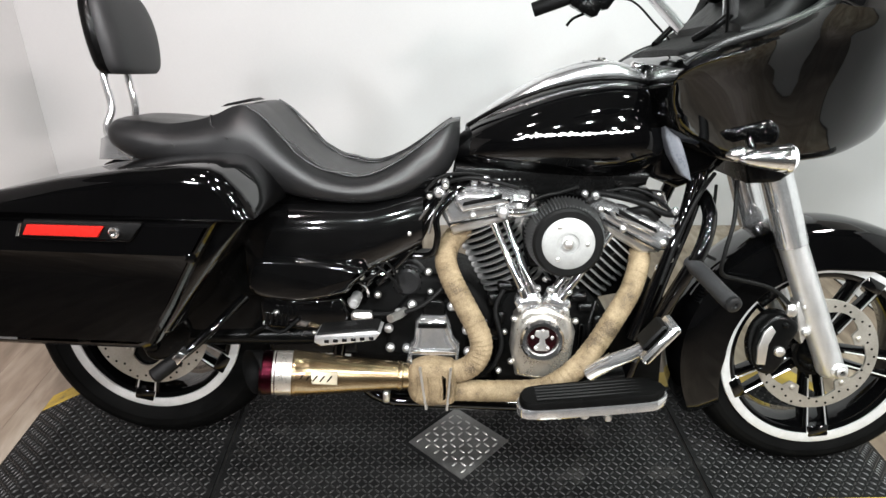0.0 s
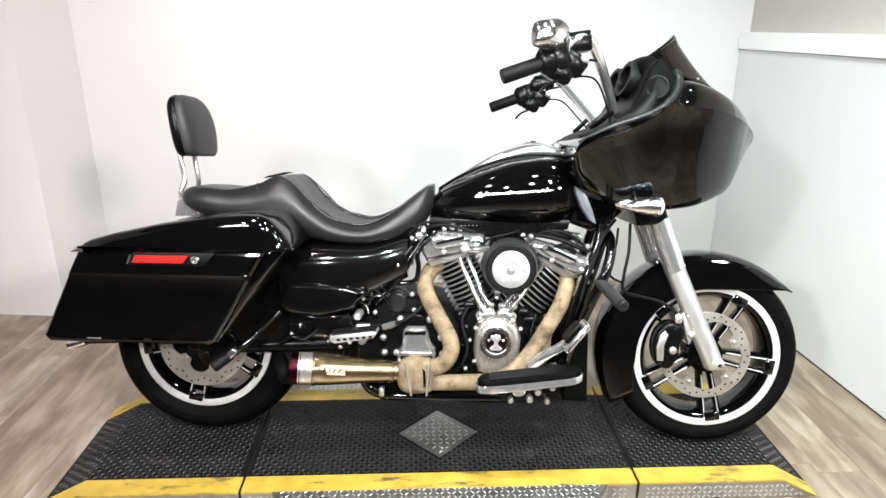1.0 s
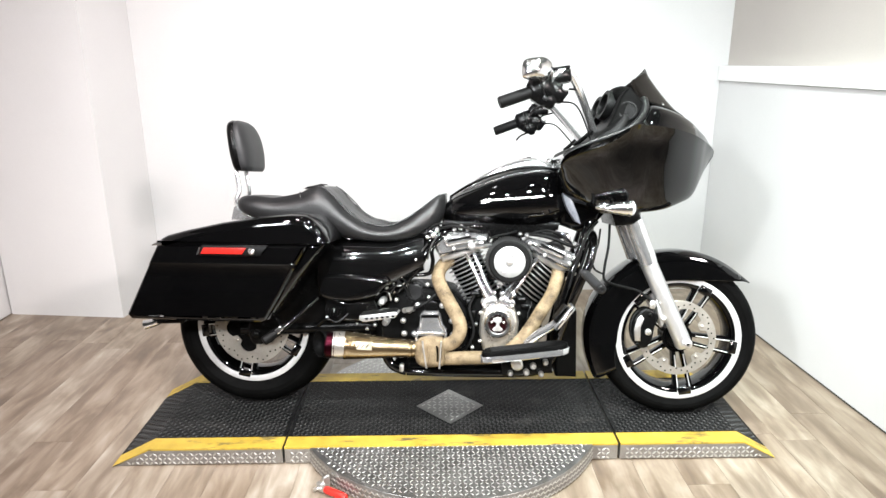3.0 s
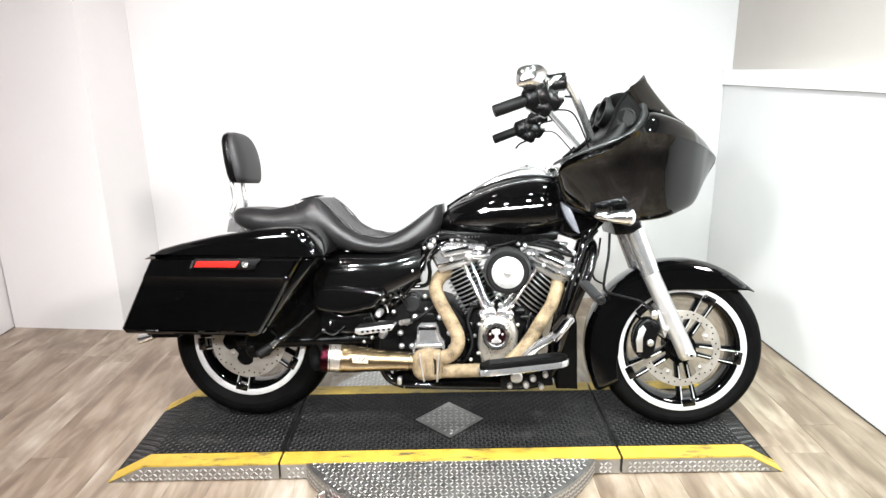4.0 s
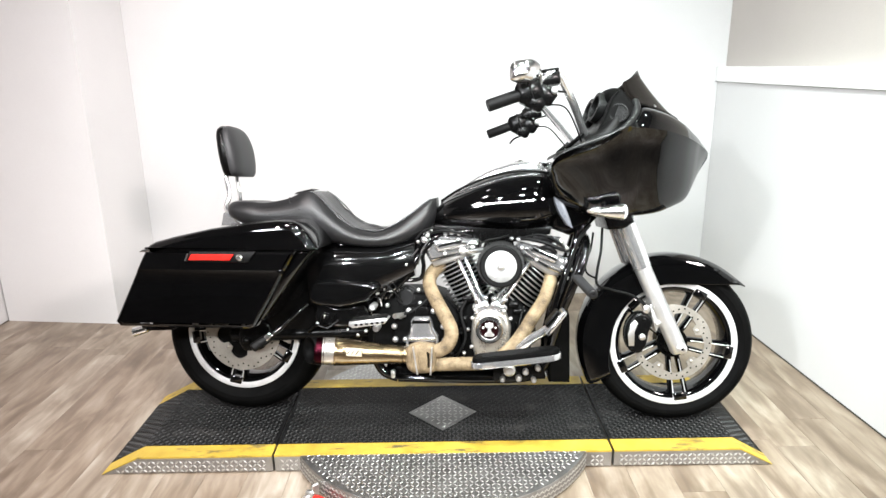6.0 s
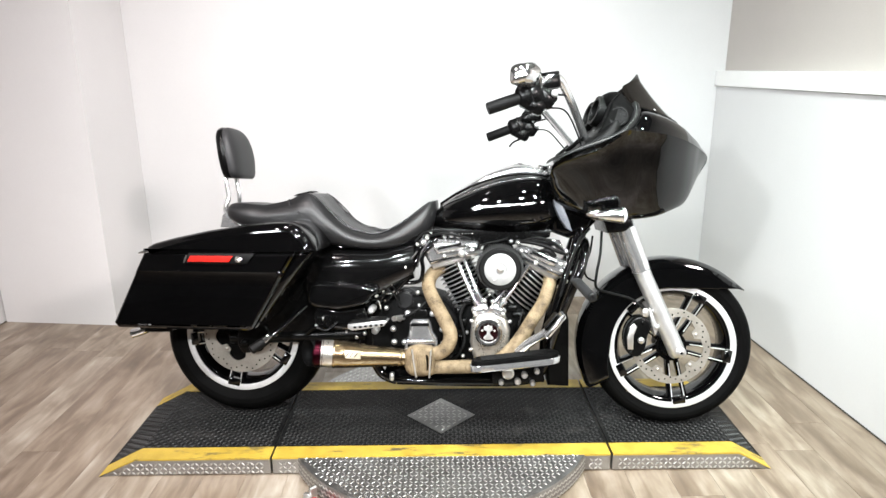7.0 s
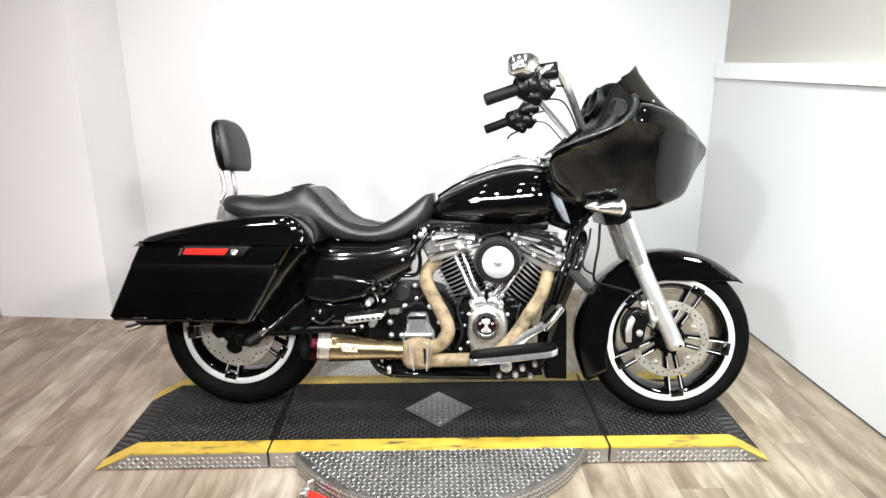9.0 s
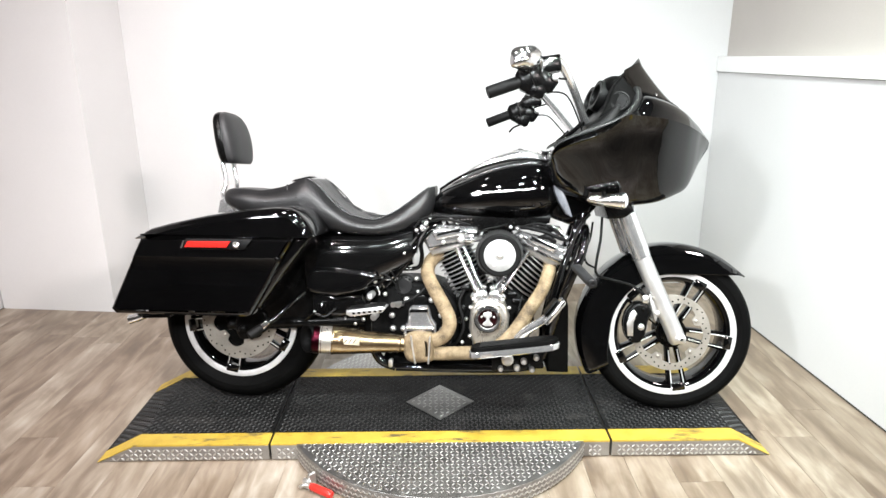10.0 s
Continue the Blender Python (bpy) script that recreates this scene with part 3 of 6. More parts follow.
def wheel(name, c, R, rim, width, spoke_angle, disc_r, disc_y, band, label):
    w2 = width / 2
    face = -w2 * 0.93
    dip = max(0.0, disc_y - face) + 0.010
    barrel = Geo().ring(c, SIDE, [(face + 0.006, rim - 0.034), (face + 0.002, rim - 0.026), (face + 0.004, rim - 0.004), (w2 * 0.8, rim - 0.004), (w2 * 0.8, rim - 0.03), (w2 * 0.5, rim - 0.045), (face + 0.03, rim - 0.045)], 72)
    rim_ob = part(name, barrel, PAINT, bike, label)
    part("tyre", Geo().ring(c, SIDE, tyre_profile(R, rim, width), 96), RUBBER, rim_ob, "black rubber tyre with worn tread")
    edge = Geo().ring(c, SIDE, [(face + 0.004, rim - 0.0215), (face - 0.0015, rim - 0.0205), (face - 0.004, rim - 0.004), (face - 0.003, rim + 0.001), (face + 0.004, rim + 0.002)], 96)
    part("rim_lip", edge, LIP, rim_ob, "machined silver rim edge")
    for k in range(5):
        a = radians(spoke_angle + 72 * k)
        u = Vector((math.cos(a), 0, math.sin(a)))
        t = Vector((-u.z, 0, u.x))
        turn = Matrix.Rotation(-a, 4, "Y")
        part("spoke_foot", Geo().box(c + u * (rim - 0.027) + Vector((0, face + 0.0085, 0)), (0.030, 0.024, 0.050), 0.002, turn), PAINT, rim_ob)
        for q in (-1, 1):
            g = Geo()
            spoke(g, c, a, 0.035, rim - 0.026, q * 0.014, q * 0.030, face + 0.006, face + 0.040, 0.0072, dip)
            part("spoke", g, PAINT, rim_ob)
            h = Geo().tube([c + u * 0.07 + t * q * 0.0165 + Vector((0, face + 0.003 + dip * 0.75, 0)), c + u * (rim - 0.034) + t * q * 0.0235 + Vector((0, face + 0.003 + dip * 0.05, 0)), c + u * (rim - 0.022) + t * q * 0.025 + Vector((0, face - 0.001, 0))], 0.0022, 6, smooth=False)
            part("spoke_edge", h, SATIN, rim_ob, "machined silver spoke edge")
    part("valve", Geo().tube([c + Vector((0.62, 0, 0.78)) * (rim - 0.012) + Vector((0, -0.01, 0)), c + Vector((0.60, 0, 0.755)) * (rim - 0.04) + Vector((0, -0.016, 0))], 0.004, 8, smooth=False), SOFT, rim_ob)
    part("hub", Geo().lathe(c + Vector((0, 0.05, 0)), (0, -1, 0), [(0, 0.05), (0.045 - disc_y, 0.05), (0.06 - disc_y, 0.04), (0.075 - disc_y, 0.025)], 32), BLACK, rim_ob)
    if band > 0.05:
        part("hub_plate", Geo().ring(c + Vector((0, disc_y + 0.009, 0)), SIDE, [(0.0, 0.03), (-0.002, 0.05), (0.0, 0.108), (0.004, 0.11), (0.008, 0.106), (0.008, 0.03)], 48), BLACK, rim_ob, "black rear hub plate")
    # floating disc: a ring with a scalloped inner edge
    rings = []
    for d, rr, wave in ((-0.003, disc_r - 0.001, 0), (-0.0022, disc_r, 0), (0.002, disc_r, 0), (0.003, disc_r - band, 1), (-0.003, disc_r - band, 1)):
        rings.append([c + Vector((0, disc_y + d, 0)) + (rr + wave * (0.006 if band < 0.05 else 0.011) * math.cos(5 * (q - radians(spoke_angle)))) * Vector((math.cos(q), 0, math.sin(q))) for q in [2 * math.pi * k / 100 for k in range(100)]])
    part("brake_disc", Geo().grid(rings + rings[:1], caps=False), DISC, rim_ob, "drilled steel brake disc")
    holes = Geo()
    for k in range(40):
        a = 2 * math.pi * k / 40
        rr = disc_r - (0.009, 0.017, 0.026, 0.017)[k % 4]
        holes.lathe(c + Vector((rr * math.cos(a), disc_y - 0.0032, rr * math.sin(a))), (0, -1, 0), [(0, 0.0031), (0.0006, 0.0031), (0.0006, 0.0)], 8)
    tagged(part("drilled_hole", holes, BLACK, rim_ob), kind="stuff")
    for k in range(5):
        a = radians(spoke_angle + 36 + 72 * k)
        u = Vector((math.cos(a), 0, math.sin(a)))
        t = Vector((-u.z, 0, u.x))
        inner = disc_r - band
        g = Geo()
        g.grid([[c + u * (inner + 0.008) + t * w + Vector((0, disc_y + y, 0)) for w in (-0.030, 0.030)] + [c + u * (inner - 0.024) + t * w + Vector((0, disc_y + y, 0)) for w in (0.013, -0.013)] for y in (-0.0025, 0.0025)])
        part("disc_lug", g, DISC, rim_ob)
        part("disc_bolt", bolt(Geo(), c + u * (inner - 0.012) + Vector((0, disc_y - 0.002, 0)), (0, -1, 0), 0.0075, 0.006), DISC, rim_ob)
    part("disc_carrier", Geo().ring(c + Vector((0, disc_y + 0.006, 0)), SIDE, [(-0.004, 0.035), (-0.004, 0.058), (0.005, 0.058), (0.03, 0.045), (0.03, 0.035)], 40), BLACK, rim_ob, "black disc carrier")
    return rim_ob


front_wheel = wheel("front_wheel", FW, 0.309, 0.238, 0.13, -81, 0.147, -0.050, 0.032, "black split-spoke cast front wheel with machined edges")
rear_wheel = wheel("rear_wheel", RW, 0.326, 0.226, 0.18, -101, 0.150, -0.098, 0.056, "black split-spoke cast rear wheel with machined edges")


# front mudguard: a channel swept round the wheel
def mudguard(c, a0, a1, outer, half, inner, n=48):
    g = Geo()
    rings = []
    for k in range(n + 1):
        d = a0 + (a1 - a0) * k / n
        a = radians(d)
        u = Vector((math.cos(a), 0, math.sin(a)))
        ri, R = inner(d), outer(d)
        q = min(1.0, max(R - ri, 0.001) / 0.05)
        arch = [(1.0, ri), (1.0, ri + 0.003 * q), (1.0, (ri + R) / 2 - 0.010 * q), (1.0, R - 0.035 * q), (0.93, R - 0.015 * q), (0.72, R - 0.004 * q), (0.35, R)]
        prof = [(-half * w, r) for w, r in arch] + [(0, R + 0.001)] + [(half * w, r) for w, r in reversed(arch)]
        rings.append([c + u * r + Vector((0, y, 0)) for y, r in prof])
    g.grid(rings, close=False, caps=False)
    return g


def front_inner(d):
    if d < 100:
        return min(0.336, 0.229 / max(math.sin(radians(d)), 0.2))
    return 0.231 + 0.006 * min((d - 100) / 80, 1.0) + 0.030 * max(0.0, (d - 182) / 26)


def front_outer(d):
    return 0.340 + 0.018 * min(max((d - 80) / 90, 0.0), 1.0)


fender = part("front_fender", mudguard(FW, 42, 208, front_outer, 0.083, front_inner), PAINT, bike, "gloss black full front mudguard")
for x, z in ((1.632, 0.562), (1.662, 0.562), (1.462, 0.462)):
    part("fender_rivet", bolt(Geo(), (x, -0.084, z), (0, -1, 0), 0.005, 0.004), SATIN, fender)
sol = fender.modifiers.new("thick", "SOLIDIFY")
sol.thickness = 0.004
rear_f = part("rear_fender", mudguard(RW, 10, 170, lambda d: 0.37, 0.11, lambda d: 0.28, 40), PAINT, bike, "gloss black rear mudguard")
rear_f.modifiers.new("thick", "SOLIDIFY").thickness = 0.004

# fork
for s in (-1, 1):
    y = s * 0.108 - 0.006
    top, mid_p, low = Vector((1.458, y, 0.80)), Vector((1.537, y, 0.598)), Vector((1.684, y, 0.276))
    d = (top - low).normalized()
    leg = part("fork_leg", Geo().tube([low - d * 0.0, low + d * 0.012, low + d * 0.05, mid_p - d * 0.01, mid_p], 0.028, 24, smooth=False, radii=lambda u: 0.026 if u < 0.1 else 0.0315), SATIN, bike, "polished aluminium fork slider")
    part("fork_cover", Geo().tube([mid_p - d * 0.004, top], 0.0345, 24, smooth=False), BRIGHT, leg, "bright upper fork cover")
    g = Geo().lathe(low + Vector((0, s * 0.02, 0.018)), (0, s, 0), [(0, 0.02), (0.012, 0.02), (0.016, 0.015)], 20)
    part("axle_clamp", g, SATIN, leg)
    part("axle_nut", Geo().ring(low + Vector((0, s * 0.034, 0.018)), (0, s, 0), [(0, 0.014), (0.010, 0.013), (0.012, 0.010), (0.012, 0.006), (0.002, 0.0055), (0, 0.006)], 16), STEEL, leg)
    part("axle_bore", Geo().lathe(low + Vector((0, s * 0.034, 0.018)), (0, s, 0), [(0, 0.0065), (0.003, 0.0065), (0.003, 0)], 12), BLACK, leg)
part("axle", Geo().tube([FW + Vector((0, -0.11, 0)), FW + Vector((0, 0.11, 0))], 0.014, 12, smooth=False), STEEL, bike)

# front caliper
g = Geo().prism([(1.486, 0.300), (1.478, 0.345), (1.490, 0.392), (1.522, 0.424), (1.560, 0.420), (1.580, 0.392), (1.566, 0.350), (1.558, 0.305), (1.536, 0.272), (1.504, 0.276)], -0.135, -0.075, 0.012, 3, 40)
cal = part("front_caliper", g, BLACK, bike, "black front brake caliper")
part("caliper_band", Geo().prism([(1.492, 0.300), (1.487, 0.345), (1.497, 0.385), (1.512, 0.400), (1.524, 0.386), (1.512, 0.352), (1.512, 0.300)], -0.140, -0.13, 0.003), STEEL, cal, "silver caliper badge plate")
part("caliper_bolt", bolt(Geo(), (1.540, -0.136, 0.335), (0, -1, 0), 0.013, 0.010), STEEL, cal)
for x, z in ((1.502, 0.288), (1.545, 0.402)):
    part("caliper_bolt", bolt(Geo(), (x, -0.136, z), (0, -1, 0), 0.007, 0.006), BLACK, cal)
part("caliper_mount", Geo().prism([(1.565, 0.455), (1.590, 0.470), (1.612, 0.440), (1.606, 0.375), (1.592, 0.352), (1.576, 0.400)], -0.128, -0.090, 0.006), STEEL, cal, "silver caliper mounting lug")
for x, z in ((1.586, 0.448), (1.597, 0.385)):
    part("caliper_bolt", bolt(Geo(), (x, -0.128, z), (0, -1, 0), 0.010, 0.010), SATIN, cal)

# petrol tank and console
TANK = [(0.742, 0, 0.045, 0.788, 0.752, 0.77, 2.2), (0.79, 0, 0.095, 0.838, 0.738, 0.785, 2.2), (0.867, 0, 0.128, 0.882, 0.728, 0.8, 2.2), (0.977, 0, 0.152, 0.929, 0.722, 0.815, 2.2), (1.08, 0, 0.16, 0.953, 0.720, 0.825, 2.2), (1.16, 0, 0.155, 0.952, 0.726, 0.83, 2.2), (1.215, 0, 0.13, 0.926, 0.745, 0.83, 2.2), (1.24, 0, 0.07, 0.89, 0.775, 0.83, 2.2)]
part("fuel_tank", Geo().body(TANK, 48, 48), PAINT, bike, "gloss black teardrop fuel tank")


def on_tank(x, z):
    """Half width of the tank at x and height z."""
    n = 48
    best = min(zip(spline([Vector(s[:3]) for s in TANK], n), spline([Vector(s[3:6]) for s in TANK], n), spline([Vector((s[6], 0, 0)) for s in TANK], n)), key=lambda q: abs(q[0].x - x))
    a, b, e = best
    h = (b.x - b.z) if z > b.z else (b.z - b.y)
    f = min(abs(z - b.z) / h, 0.99)
    return a.z * (1 - f ** e.x) ** (1 / e.x)


part("tank_console", Geo().body([(0.775, 0, 0.02, 0.836, 0.80, 0.82, 2.2), (0.84, 0, 0.045, 0.889, 0.83, 0.865, 2.3), (0.94, 0, 0.062, 0.951, 0.88, 0.925, 2.4), (1.03, 0, 0.070, 0.985, 0.91, 0.955, 2.5), (1.10, 0, 0.070, 0.993, 0.92, 0.965, 2.5), (1.16, 0, 0.062, 0.978, 0.91, 0.955, 2.4), (1.205, 0, 0.035, 0.950, 0.90, 0.93, 2.2)], 30, 36), CONSOLE, bike, "bright chrome console strip along the tank")
part("console_edge", Geo().tube([(0.78, -0.045, 0.838), (0.85, -0.072, 0.882), (0.94, -0.088, 0.922), (1.03, -0.096, 0.946), (1.10, -0.097, 0.953), (1.16, -0.090, 0.949), (1.205, -0.066, 0.936)], 0.005, 8, 40), BLACK, bike, "black rubber console edge")
part("filler_cap", Geo().lathe((1.085, 0.0, 0.974), (0.03, 0, 1), [(0, 0.045), (0.012, 0.045), (0.017, 0.040), (0.018, 0.012), (0.024, 0.010), (0.024, 0)], 32), CHROME, bike, "round chrome fuel cap")
for x, y, z, r in ((1.165, -0.02, 0.970, 0.016), (1.19, -0.045, 0.955, 0.013), (1.205, -0.01, 0.955, 0.018)):
    part("console_fitting", Geo().lathe((x, y, z), (0.1, -0.2, 1), [(0, r), (0.014, r), (0.02, r * 0.8), (0.022, 0.0)], 20), CHROME, bike, "small chrome console fitting")
part("bar_clamp", Geo().box((1.265, 0, 0.985), (0.07, 0.19, 0.035), 0.012, Matrix.Rotation(radians(-20), 4, "Y")), CHROME, bike, "chrome handlebar clamp")

# seat: a dished top with a crease along each side
SEAT = [(-0.062, 0, 0.07, 0.812, 0.79, 0.80, 0.0), (-0.035, 0, 0.13, 0.836, 0.772, 0.805, 0.0), (0.03, 0, 0.155, 0.838, 0.745, 0.795, 0.0), (0.11, 0, 0.16, 0.834, 0.73, 0.785, 0.0), (0.20, 0, 0.165, 0.852, 0.71, 0.79, 0.0), (0.262, 0, 0.17, 0.878, 0.695, 0.80, 0.004), (0.305, 0, 0.172, 0.868, 0.69, 0.79, 0.008), (0.375, 0, 0.18, 0.798, 0.678, 0.745, 0.012), (0.45, 0, 0.185, 0.746, 0.668, 0.705, 0.014), (0.54, 0, 0.18, 0.728, 0.664, 0.692, 0.014), (0.62, 0, 0.16, 0.758, 0.674, 0.708, 0.012), (0.69, 0, 0.13, 0.812, 0.70, 0.745, 0.008), (0.735, 0, 0.105, 0.846, 0.73, 0.79, 0.004), (0.762, 0, 0.07, 0.852, 0.775, 0.81, 0.0)]
CREASE = 0.76


def seat_sections(n=72):
    return list(zip(spline([Vector(q[:3]) for q in SEAT], n), spline([Vector(q[3:6]) for q in SEAT], n), spline([Vector((q[6], 0, 0)) for q in SEAT], n)))


rings = []
for a, b, e in seat_sections():
    w, top, low, mid, dish = a.z, b.x, b.y, b.z, e.x
    upper = spline([Vector((0, top - dish, 0)), Vector((0.42 * w, top - 0.65 * dish, 0)), Vector((CREASE * w, top - 0.004, 0))], 8)
    side = spline([Vector((CREASE * w, top - 0.004, 0)), Vector((0.93 * w, mid + (top - mid) * 0.52, 0)), Vector((w, mid, 0)), Vector((0.94 * w, low + (mid - low) * 0.3, 0)), Vector((0.72 * w, low, 0)), Vector((0, low, 0))], 20)
    half = upper + side[1:]
    rings.append([(a.x, -p.x, p.y) for p in half] + [(a.x, p.x, p.y) for p in reversed(half[1:-1])])
seat = part("seat", Geo().grid(rings), LEATHER, bike, "black vinyl two-up seat with stitched seams", sharp=27)


def on_seat(x, f, lift=0.0):
    """A point of the near half: f = -1 in the middle of the top, 0 on the crease, 1 at the widest line."""
    a, b, e = min(seat_sections(), key=lambda q: abs(q[0].x - x))
    w, top, mid, dish = a.z, b.x, b.z, e.x
    y = CREASE * w * (1 + f) if f < 0 else w * (CREASE + (1 - CREASE) * f ** 0.6)
    z = top - 0.004 - dish * 0.65 * min(1.0, -f * 1.6) if f < 0 else top - 0.004 + (mid - top) * f
    return Vector((x, -y - lift, z + lift))


for s in (1, -1):
    line = [on_seat(0.285 + 0.455 * k / 16, 0.0, 0.0012) for k in range(17)]
    part("seat_piping", Geo().tube([Vector((p.x, p.y * s, p.z)) for p in line], 0.0030, 8, 64), LEATHER, seat)
    line = [on_seat(0.36 + 0.33 * k / 14, -0.22, 0.0030) for k in range(15)]
    part("seat_piping", Geo().tube([Vector((p.x, p.y * s, p.z)) for p in line], 0.0020, 8, 60), LEATHER, seat)
    line = [on_seat(0.205 + 0.05 * (k / 10) ** 2, 0.02 + 0.9 * k / 10, 0.0008) for k in range(11)]
    part("seat_seam", Geo().tube([Vector((p.x, p.y * s, p.z)) for p in line], 0.0028, 6, 24), LEATHER, seat)
    line = [on_seat(0.10 + 0.03 * (k / 10) ** 2, 0.25 + 0.7 * k / 10, 0.0006) for k in range(11)]
    part("seat_seam", Geo().tube([Vector((p.x, p.y * s, p.z)) for p in line], 0.0022, 6, 24), LEATHER, seat)
part("seat_strap", Geo().prism([(0.19, 0.864), (0.205, 0.872), (0.262, 0.885), (0.275, 0.880), (0.262, 0.879), (0.205, 0.866)], -0.03, 0.05, 0.002), PLASTIC, bike, "black nylon seat strap")

# backrest
PAD = [(0.934, -0.036, 0.024, 0.090), (0.952, -0.037, 0.030, 0.112), (1.002, -0.043, 0.033, 0.124), (1.052, -0.051, 0.032, 0.124), (1.094, -0.061, 0.028, 0.113), (1.120, -0.068, 0.020, 0.090), (1.133, -0.072, 0.009, 0.055)]


def pad_geo(grow, shift):
    rings = []
    zs = spline([Vector((z, x, 0)) for z, x, t, w in PAD], 24)
    ws = spline([Vector((t, w, 0)) for z, x, t, w in PAD], 24)
    for a, b in zip(zs, ws):
        rings.append([(a.y + shift + b.x * grow * math.copysign(abs(math.cos(q)) ** 0.75, math.cos(q)), 0.02 + b.y * grow * math.copysign(abs(math.sin(q)) ** 0.6, math.sin(q)), a.x) for q in [2 * math.pi * k / 32 for k in range(32)]])
    return Geo().grid(rings)


PADCLOTH = surface("grey-black pad vinyl", (0.016, 0.016, 0.017), (0.026, 0.026, 0.027), (0.45, 0.55), scale=14, relief=0.3, fine=600, spec=0.4)
backrest = part("backrest_pad", pad_geo(1.0, 0.0), PADCLOTH, bike, "black vinyl passenger backrest pad", sharp=60)
part("backrest_shell", pad_geo(1.02, -0.019), BLACK, backrest, "glossy black backrest shell")
for s in (-1, 1):
    y = s * 0.055
    bar = part("backrest_bar", Geo().tube([(-0.075, y * 0.9, 0.965), (-0.072, y, 0.92), (-0.062, y, 0.858), (-0.070, y * 1.3, 0.815), (-0.045, y * 1.8, 0.785), (0.01, y * 2.0, 0.748)], 0.0088, 12, 40), BRIGHT, bike, "chrome backrest upright")
    part("backrest_bracket", Geo().prism([(-0.075, 0.742), (-0.066, 0.79), (-0.048, 0.80), (0.025, 0.752), (0.02, 0.742)], y * 1.95 - 0.004, y * 1.95 + 0.004, 0.0015), BRIGHT, bar)


# saddlebags
def saddlebag(s):
    o, i = s * 0.405, s * 0.165

    def ridged(g):
        """Leans the outer face back above and below a ridge, deeper below."""
        for k, (x, y, z) in enumerate(g.v):
            f = max(0.0, (abs(y) - 0.165) / 0.24)
            low, high = max(0.0, 0.603 - z), max(0.0, z - 0.603)
            back = 0.0042 * min(low / 0.014, 1.0) + 0.06 * low + 0.08 * high
            g.v[k] = (x, y - s * f * back, z)
        return g

    outline = [(-0.232, 0.670), (-0.262, 0.604), (-0.270, 0.588), (-0.357, 0.412), (-0.342, 0.395), (-0.1, 0.392), (0.13, 0.392), (0.150, 0.400), (0.205, 0.490), (0.258, 0.588), (0.268, 0.604), (0.309, 0.674)]
    dense = []
    for p, q in zip(outline, outline[1:] + outline[:1]):
        dense += [(p[0] + (q[0] - p[0]) * k / 6, p[1] + (q[1] - p[1]) * k / 6) for k in range(6)]
    shell = Geo()
    rings = []
    for lift, inset in ((0.0, 0.020), (0.002, 0.012), (0.008, 0.004), (0.020, 0.0), (0.24, 0.0)):
        rings.append([(x + (-0.01 - x) * inset * 3.0, o - s * lift, z + (0.535 - z) * inset * 5.0) for x, z in dense])
    # the outer face in rows of constant height, so that the ridge lies on an edge
    heights = [0.412, 0.45, 0.50, 0.55, 0.589, 0.603, 0.635, 0.660]
    rows = []
    for z in heights:
        x0 = -0.232 - 0.484 * (0.670 - z)
        x1 = 0.156 + 0.560 * (z - 0.412)
        rows.append([(x0 + 0.012 + (x1 - x0 - 0.024) * k / 16, o, z) for k in range(17)])
    shell.grid(rings, caps=False)
    shell.grid(rows, close=False, caps=False)
    bag = part("saddlebag", ridged(shell), PAINT, bike, "gloss black hard saddlebag", sharp=22)
    front = Geo().prism([(0.10, 0.40), (0.175, 0.42), (0.27, 0.55), (0.362, 0.675), (0.20, 0.675)], s * 0.372, i, 0.03, 4, both=False)
    part("bag_front", front, PAINT, bag)
    lid = Geo().prism([(-0.222, 0.679), (-0.224, 0.686), (-0.200, 0.698), (-0.129, 0.717), (0.0, 0.745), (0.135, 0.766), (0.24, 0.775), (0.292, 0.773), (0.316, 0.762), (0.350, 0.727), (0.372, 0.696), (0.378, 0.68), (0.30, 0.679), (0.0, 0.679)], o - s * 0.004, i, 0.034, 6, both=False)
    n = 14
    for k in range(n):
        if lid.v[-n + k][2] < 0.6815:
            for j in range(k, len(lid.v), n):
                lid.v[j] = (lid.v[j][0], lid.v[j][1], 0.679)
    part("bag_lid", lid, PAINT, bag, "gloss black saddlebag lid")
    part("lid_seam", Geo().prism([(-0.23, 0.673), (0.355, 0.673), (0.355, 0.6795), (-0.23, 0.6795)], o - s * 0.006, i, 0.001), BLACK, bag)
    if s < 0:
        ref = part("reflector_housing", Geo().prism([(-0.078, 0.631), (-0.066, 0.667), (0.165, 0.668), (0.140, 0.630)], o - 0.003, o + 0.01, 0.004), PLASTIC, bag)
        part("housing_edge", Geo().tube([(-0.078, o - 0.003, 0.631), (0.03, o - 0.0035, 0.6295), (0.138, o - 0.003, 0.630), (0.152, o - 0.002, 0.648), (0.164, o - 0.001, 0.667)], 0.0016, 6, smooth=False), PAINT, ref)
        part("reflector", Geo().prism([(-0.068, 0.637), (-0.058, 0.658), (0.092, 0.659), (0.078, 0.637)], o - 0.008, o + 0.01, 0.002), REDLENS, ref, "red side reflector")
        part("reflector_edge", Geo().prism([(-0.084, 0.634), (-0.074, 0.66), (-0.068, 0.66), (-0.078, 0.634)], o - 0.007, o + 0.01, 0.001), CHROME, ref)
        part("bag_lock", Geo().lathe((0.112, o - 0.002, 0.648), (0, -1, 0), [(0, 0.011), (0.007, 0.011), (0.009, 0.008), (0.007, 0.004), (0.007, 0)], 20), CHROME, bag, "round chrome lock")
